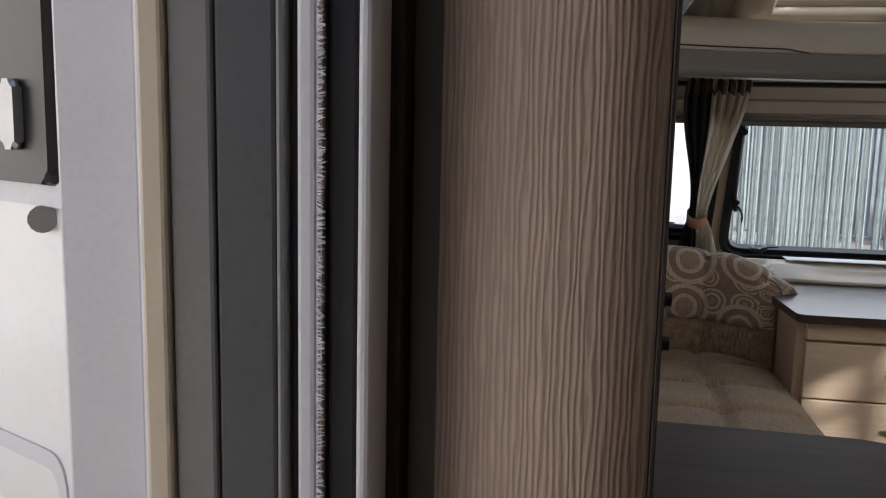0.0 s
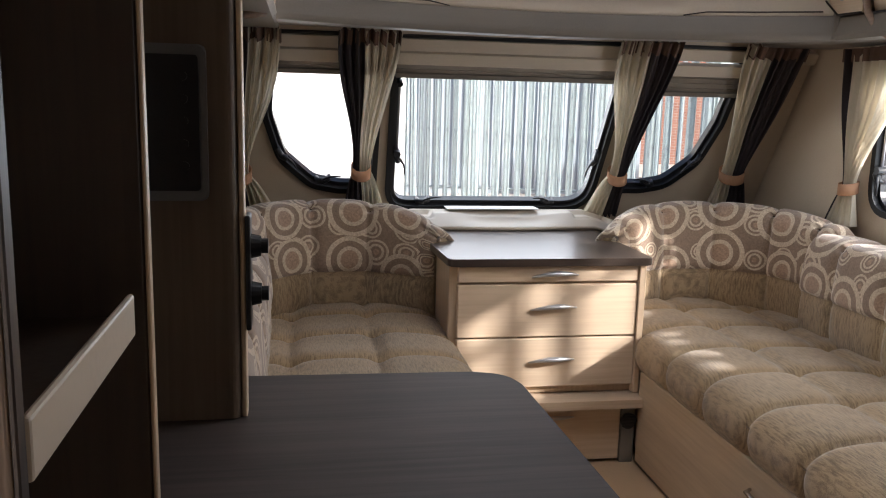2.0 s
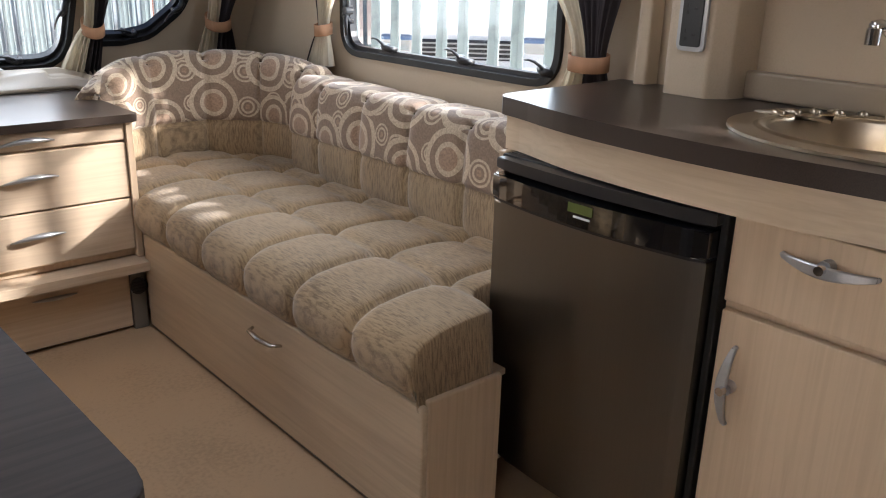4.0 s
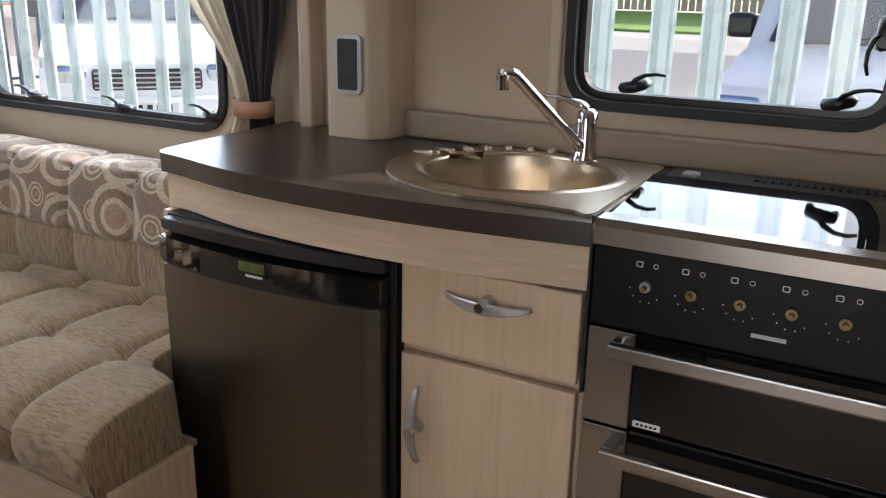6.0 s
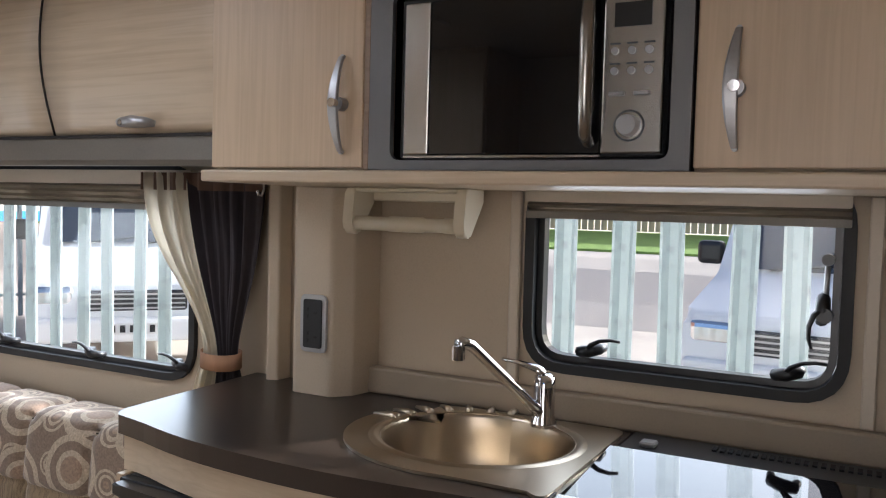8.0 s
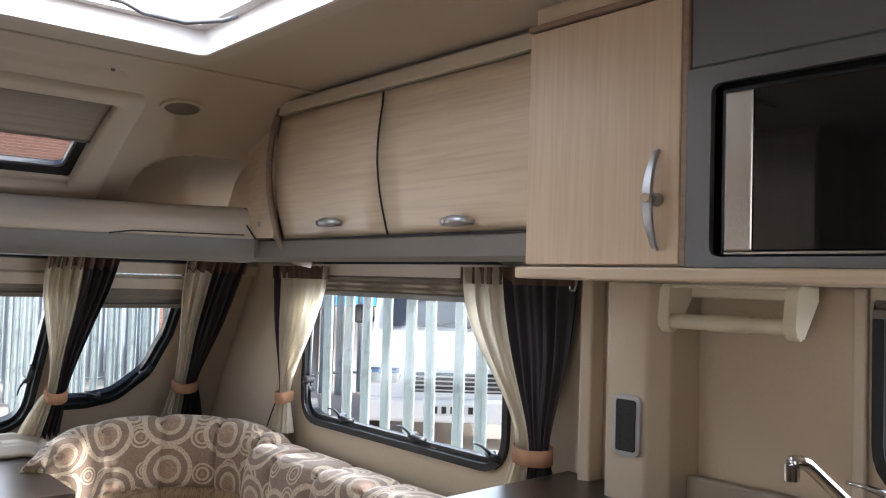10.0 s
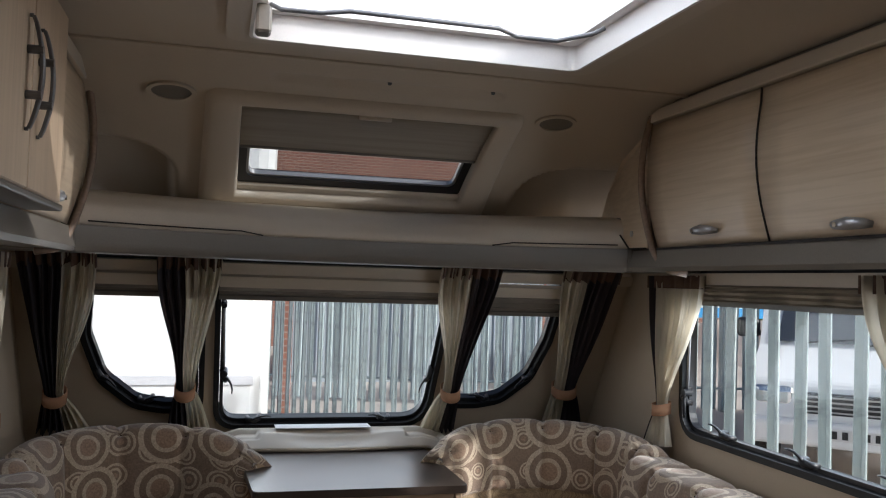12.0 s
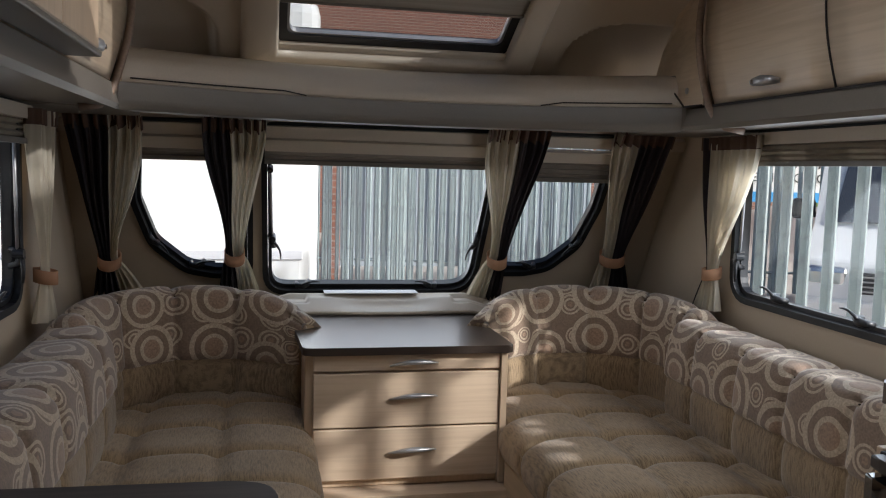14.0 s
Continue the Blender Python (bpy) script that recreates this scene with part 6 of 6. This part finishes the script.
gr = thing("paper_roll_holder", (1.98, 0.90, 1.28), "cream plastic roll holder hung under the cupboard", "holder")
part("back_plate", box(1.975, 1.985, 0.80, 1.045, 1.345, 1.373, 0.003), M_CREAMP, gr)
for y in (1.056, 0.790):
    part("bracket", prism(rpoly([(1.985, 1.373), (1.902, 1.373), (1.893, 1.30), (1.900, 1.276), (1.922, 1.272), (1.945, 1.30), (1.985, 1.345)], [0, 0.012, 0.02, 0.014, 0.014, 0.02, 0.0]), lambda u, v, w: (u, w, v), y - 0.012, y + 0.012, 0.005, 3), M_CREAMP, gr, "cream bracket")
part("roller", sweep([(1.912, 0.80, 1.297), (1.912, 0.83, 1.297), (1.912, 0.832, 1.297), (1.912, 0.88, 1.297), (1.912, 0.882, 1.297), (1.912, 0.96, 1.297), (1.912, 0.962, 1.297), (1.912, 1.045, 1.297)], [0.016, 0.016, 0.0145, 0.0145, 0.0165, 0.0165, 0.015, 0.015], 14), M_CREAMP, gr, "cream roller", True)
part("top_bar", box(1.905, 1.975, 0.80, 1.045, 1.364, 1.373, 0.003), M_CREAMP, gr)
hk = tagged(part("curtain_hook", sweep([(1.93, 1.315, 1.39), (1.93, 1.315, 1.365), (1.925, 1.318, 1.350), (1.915, 1.318, 1.352), (1.912, 1.318, 1.362)], 0.003, 8), M_CHROME), "small chrome hook under the cupboard", "hook")

# ---- outside ----
GZ = -0.42
rise = [(-60, GZ), (11.4, GZ), (12.2, -0.38), (13.0, -0.10), (14.0, 0.34), (14.8, 0.50), (15.5, 0.56), (19.6, 0.79), (70, 0.79), (70, GZ - 0.2), (-60, GZ - 0.2)]
structure("ground", prism(rise, lambda u, v, w: (u, w, v), -60, 90), M_TARMAC, "worn brown-grey tarmac yard")


def pale_mesh():
    pts = [(-0.034, 0.010), (-0.026, 0.012), (-0.012, -0.010), (0.012, -0.010), (0.026, 0.012), (0.034, 0.010), (0.034, 0.007), (0.027, 0.008), (0.013, -0.014), (-0.013, -0.014), (-0.027, 0.008), (-0.034, 0.007)]
    bm = prism(pts, lambda u, v, w: (u, v, w), 0.05, 2.35)
    me = bpy.data.meshes.new("pale")
    bmesh.ops.recalc_face_normals(bm, faces=bm.faces)
    bm.to_mesh(me)
    bm.free()
    me.materials.append(M_GALV)
    return me


PALE = pale_mesh()


def palisade(p0, p1, label, gap=0.16):
    p0, p1 = Vector((*p0, GZ)), Vector((*p1, GZ))
    fn = thing("palisade_fence", p0, label, "fence", "palisade fences")
    d = p1 - p0
    n = int(d.length / gap)
    ang = math.atan2(d.y, d.x)
    for k in range(n + 1):
        o = new("pale", PALE)
        o.parent = fn
        o.matrix_parent_inverse = Matrix.Translation(-p0)
        o.location = p0 + d * (k / n)
        o.rotation_euler = (0, radians(0.6) * math.sin(k * 2.7), ang + radians(3) * math.sin(k * 1.9))
    for z in (0.35, 2.0):
        nrm = Vector((-d.y, d.x, 0)).normalized() * 0.03
        part("rail", sweep([p0 + nrm + Vector((0, 0, z)), p1 + nrm + Vector((0, 0, z))], 0.02, 4), M_GALV, fn, "galvanised rail")
    for k in range(10, n + 1, 17):
        q = p0 + d * (k / n) + Vector((-d.y, d.x, 0)).normalized() * 0.09
        part("post", box(q.x - 0.04, q.x + 0.04, q.y - 0.04, q.y + 0.04, GZ, GZ + 2.2, 0), M_GALV, fn)
    return fn


palisade((2.75, -2.5), (2.75, 4.55), "galvanised steel palisade fence beside the caravan")
palisade((1.0, 9.13), (2.72, 4.65), "galvanised steel palisade fence beyond the front window")
palisade((1.2, 12.5), (9.0, 10.5), "galvanised steel palisade gates across the yard", 0.15)

gt = thing("steel_gate_hut", (3.6, 15.5, GZ), "grey-blue ribbed steel container behind the fence", "container")
part("front", box(1.6, 6.2, 14.5, 16.5, GZ, GZ + 2.6, 0), M_CLAD, gt, "grey-blue wall")
for k in range(46):
    part("rib", box(1.62 + 0.1 * k, 1.67 + 0.1 * k, 14.46, 14.5, GZ + 0.1, GZ + 2.5, 0), M_CLAD, gt)
pier = tagged(part("brick_pier", box(1.16, 1.28, 9.45, 9.75, GZ, GZ + 2.6, 0.01), M_BRICK), "red brick gate pier", "pier")
bb = thing("brick_building", (0, 24, GZ), "long red brick building beyond the yard", "building")
part("wall", box(-25, 18, 22, 30, GZ, 11.5, 0), M_BRICK, bb, "red brick wall")
part("roof", prism([(21.5, 11.5), (30.5, 11.5), (26, 14)], lambda u, v, w: (w, u, v), -25.4, 18.4), M_GREY, bb, "dark roof")
part("drain_pipe", sweep([(1.5, 21.9, GZ), (1.5, 21.9, 11.4)], 0.11, 10), M_GREY, bb, "grey drain pipe")

wv = thing("white_motorhome", (-2.2, 6.6, GZ), "white motorhome side parked by the front window", "motorhome")
part("body", box(-6.5, 0.80, 5.4, 7.6, GZ + 0.35, GZ + 2.75, 0.12, 3), M_WHITE, wv, "white body")
part("rail", box(-6.4, 0.7, 5.385, 5.40, GZ + 1.1, GZ + 1.16, 0.004), M_JAMB, wv, "grey side rail")
part("skirt", box(-6.3, 0.5, 5.45, 7.5, GZ + 0.12, GZ + 0.349, 0.02), M_GREY, wv, "grey skirt")
for xx in (-5.2, -1.0):
    wh = part("wheel", disc((xx, 5.44, GZ + 0.33), (0, 1, 0), 0.33, 0.22, 28), M_TYRE, wv, "black tyre")
    part("rim", disc((xx, 5.42, GZ + 0.33), (0, 1, 0), 0.19, 0.03, 20), M_SILVER, wh)
tfv = lambda u, v, w: (u, 5.398 - w, v)
part("side_window", prism(rect(-3.4, -2.4, GZ + 1.35, GZ + 2.0, 0.08), tfv, 0, 0.012), M_CARGLASS, wv, "dark window")

nb = thing("white_caravan", (-3.2, 1.5, GZ), "white caravan side standing beyond the doorway", "caravan")
part("body", box(-5.2, -2.9, -2.5, 5.0, GZ + 0.4, GZ + 2.7, 0.12, 3), M_WHITE, nb, "white body")
part("rail", box(-2.9, -2.885, -2.4, 4.9, GZ + 0.62, GZ + 0.66, 0.004), M_JAMB, nb)
part("skirt", box(-5.1, -3.0, -2.4, 4.9, GZ + 0.10, GZ + 0.399, 0.02), M_GREY, nb)
wh = part("wheel", disc((-2.93, 1.2, GZ + 0.33), (-1, 0, 0), 0.33, 0.2, 28), M_TYRE, nb)
part("side_window", prism(rect(2.3, 3.6, GZ + 1.5, GZ + 2.1, 0.1), lambda u, v, w: (-2.899 + w, u, v), 0, 0.012), M_CARGLASS, nb, "dark window")


def van(origin, turn, label):
    """A panel van; its nose looks along local +x."""
    vn = thing("white_van", (0, 0, 0), label, "van", "parked vans")
    side = rpoly([(-2.3, 0.35), (2.25, 0.35), (2.35, 0.60), (2.28, 0.95), (1.35, 1.22), (0.62, 1.98), (0.2, 2.1), (-2.25, 2.1), (-2.35, 1.9)], [0.1, 0.1, 0.1, 0.15, 0.2, 0.15, 0.2, 0.15, 0.1], 4)
    T = lambda u, v, w: (u, w, v)
    part("body", prism(side, T, -0.95, 0.95, 0.07, 3), M_WHITE, vn, "white body")
    bm = bmesh.new()
    vs = [bm.verts.new(p) for p in ((1.345, -0.78, 1.27), (1.345, 0.78, 1.27), (0.70, 0.70, 1.95), (0.70, -0.70, 1.95))]
    bm.faces.new(vs)
    part("windscreen", bm, M_CARGLASS, vn, "dark windscreen")
    part("wiper", sweep([(1.36, -0.5, 1.27), (1.30, 0.1, 1.34)], 0.012, 6), M_BLACK, vn)
    part("wiper", sweep([(1.36, 0.1, 1.27), (1.30, 0.65, 1.34)], 0.012, 6), M_BLACK, vn)
    part("grille", box(2.315, 2.36, -0.5, 0.5, 0.66, 0.86, 0.02), M_BLACKP, vn, "black grille")
    for k in range(4):
        part("grille_bar", box(2.36, 2.37, -0.48, 0.48, 0.68 + 0.045 * k, 0.695 + 0.045 * k, 0), M_SILVER, vn)
    part("bumper", box(2.22, 2.42, -0.93, 0.93, 0.36, 0.60, 0.05, 3), M_WHITE, vn, "white bumper")
    part("number_plate", box(2.42, 2.428, -0.26, 0.26, 0.44, 0.55, 0.003), M_PAPER, vn, "white number plate")
    for k in range(5):
        part("plate_bar", box(2.428, 2.430, -0.21 + 0.09 * k, -0.16 + 0.09 * k, 0.46, 0.53, 0), M_BLACK, vn)
    for sy in (-1, 1):
        part("headlight", box(2.16, 2.325, sy * 0.72 - 0.19, sy * 0.72 + 0.19, 0.68, 0.90, 0.06, 3), M_CHROME, vn, "clear headlight")
        mi = part("mirror", box(0.98, 1.14, sy * 1.10 - 0.12, sy * 1.10 + 0.12, 1.28, 1.50, 0.05, 3), M_BLACKP, vn, "black door mirror")
        part("mirror_arm", box(1.02, 1.08, min(sy * 0.94, sy * 1.02), max(sy * 0.94, sy * 1.02), 1.30, 1.36, 0.01), M_BLACKP, mi)
        part("side_window", prism(rpoly([(0.15, 1.30), (1.10, 1.30), (0.62, 1.86), (0.15, 1.90)], 0.05), T, sy * 0.951, sy * 0.956), M_CARGLASS, vn, "dark side window")
        for xx in (1.45, -1.45):
            wh = part("wheel", disc((xx, sy * 0.74, 0.33), (0, sy, 0), 0.33, 0.22, 28), M_TYRE, vn, "black tyre")
            part("rim", disc((xx, sy * 0.955, 0.33), (0, sy, 0), 0.20, 0.012, 20), M_SILVER, wh)
    vn.matrix_world = Matrix.Translation((*origin, GZ)) @ Matrix.Rotation(radians(turn), 4, "Z")
    return vn


v1 = van((9.5, 0.28), 174, "white van facing the caravan beyond the fence")
v2 = copy_thing(v1, Matrix.Translation((7.7, 8.2, GZ)) @ Matrix.Rotation(radians(228), 4, "Z"))
tagged(v2, "white van parked nose-on beyond the side window")
tagged(v1, "white van parked beyond the kitchen window")

structure("grass_verge", prism([(15.45, 0.50), (15.5, 0.60), (17.5, 0.73), (19.7, 0.835), (19.7, 0.70)], lambda u, v, w: (u, w, v), -40, 40), M_GRASS, "green mown grass verge")
tf_ = thing("timber_fence", (19.6, 0, 0.80), "weathered vertical board timber fence beyond the grass", "fence")
bd = box(-0.02, 0.02, -0.066, 0.066, 0, 1.7, 0.004)
BOARD = bpy.data.meshes.new("board")
bd.to_mesh(BOARD)
bd.free()
BOARD.materials.append(M_TIMBER)
for k in range(200):
    o = new("board", BOARD)
    o.parent = tf_
    o.location = (0, -16 + 0.16 * k, 0.06)
part("rail", box(19.64, 19.70, -16, 16, 1.3, 1.4, 0), M_TIMBER, tf_)
part("rail", box(19.64, 19.70, -16, 16, 2.1, 2.2, 0), M_TIMBER, tf_)

sg = thing("yard_sign", (8.7, 12.0, GZ), "white sign board with dark lettering and a blue band", "sign")
part("board", box(7.2, 10.4, 12.0, 12.06, 0.92, 2.2, 0.01), M_PAPER, sg, "white board")
part("band", box(7.2, 10.4, 11.98, 11.999, 0.92, 1.08, 0), M_BLUE, sg, "blue band")
FACE_F = Matrix.Rotation(radians(90), 4, "X")
writing("CARAVAN", (8.8, 11.99, 1.46), 0.34, FACE_F, M_BLACKP, sg)
writing("SERVICING STORAGE", (8.8, 11.99, 1.24), 0.20, FACE_F, M_BLACKP, sg)
for xx in (7.4, 10.2):
    part("post", box(xx - 0.05, xx + 0.05, 12.07, 12.17, GZ, 2.2, 0), M_GALV, sg)
cb = tagged(part("red_barrier", box(2.9, 4.4, 7.4, 7.5, GZ + 0.3, GZ + 0.75, 0.02), M_RED), "red barrier board behind the fence", "barrier")
cb2 = part("foot", box(2.7, 2.8, 7.3, 7.6, GZ, GZ + 0.3, 0.01), M_RED, cb)
cb3 = part("foot", box(4.4, 4.5, 7.3, 7.6, GZ, GZ + 0.3, 0.01), M_RED, cb)
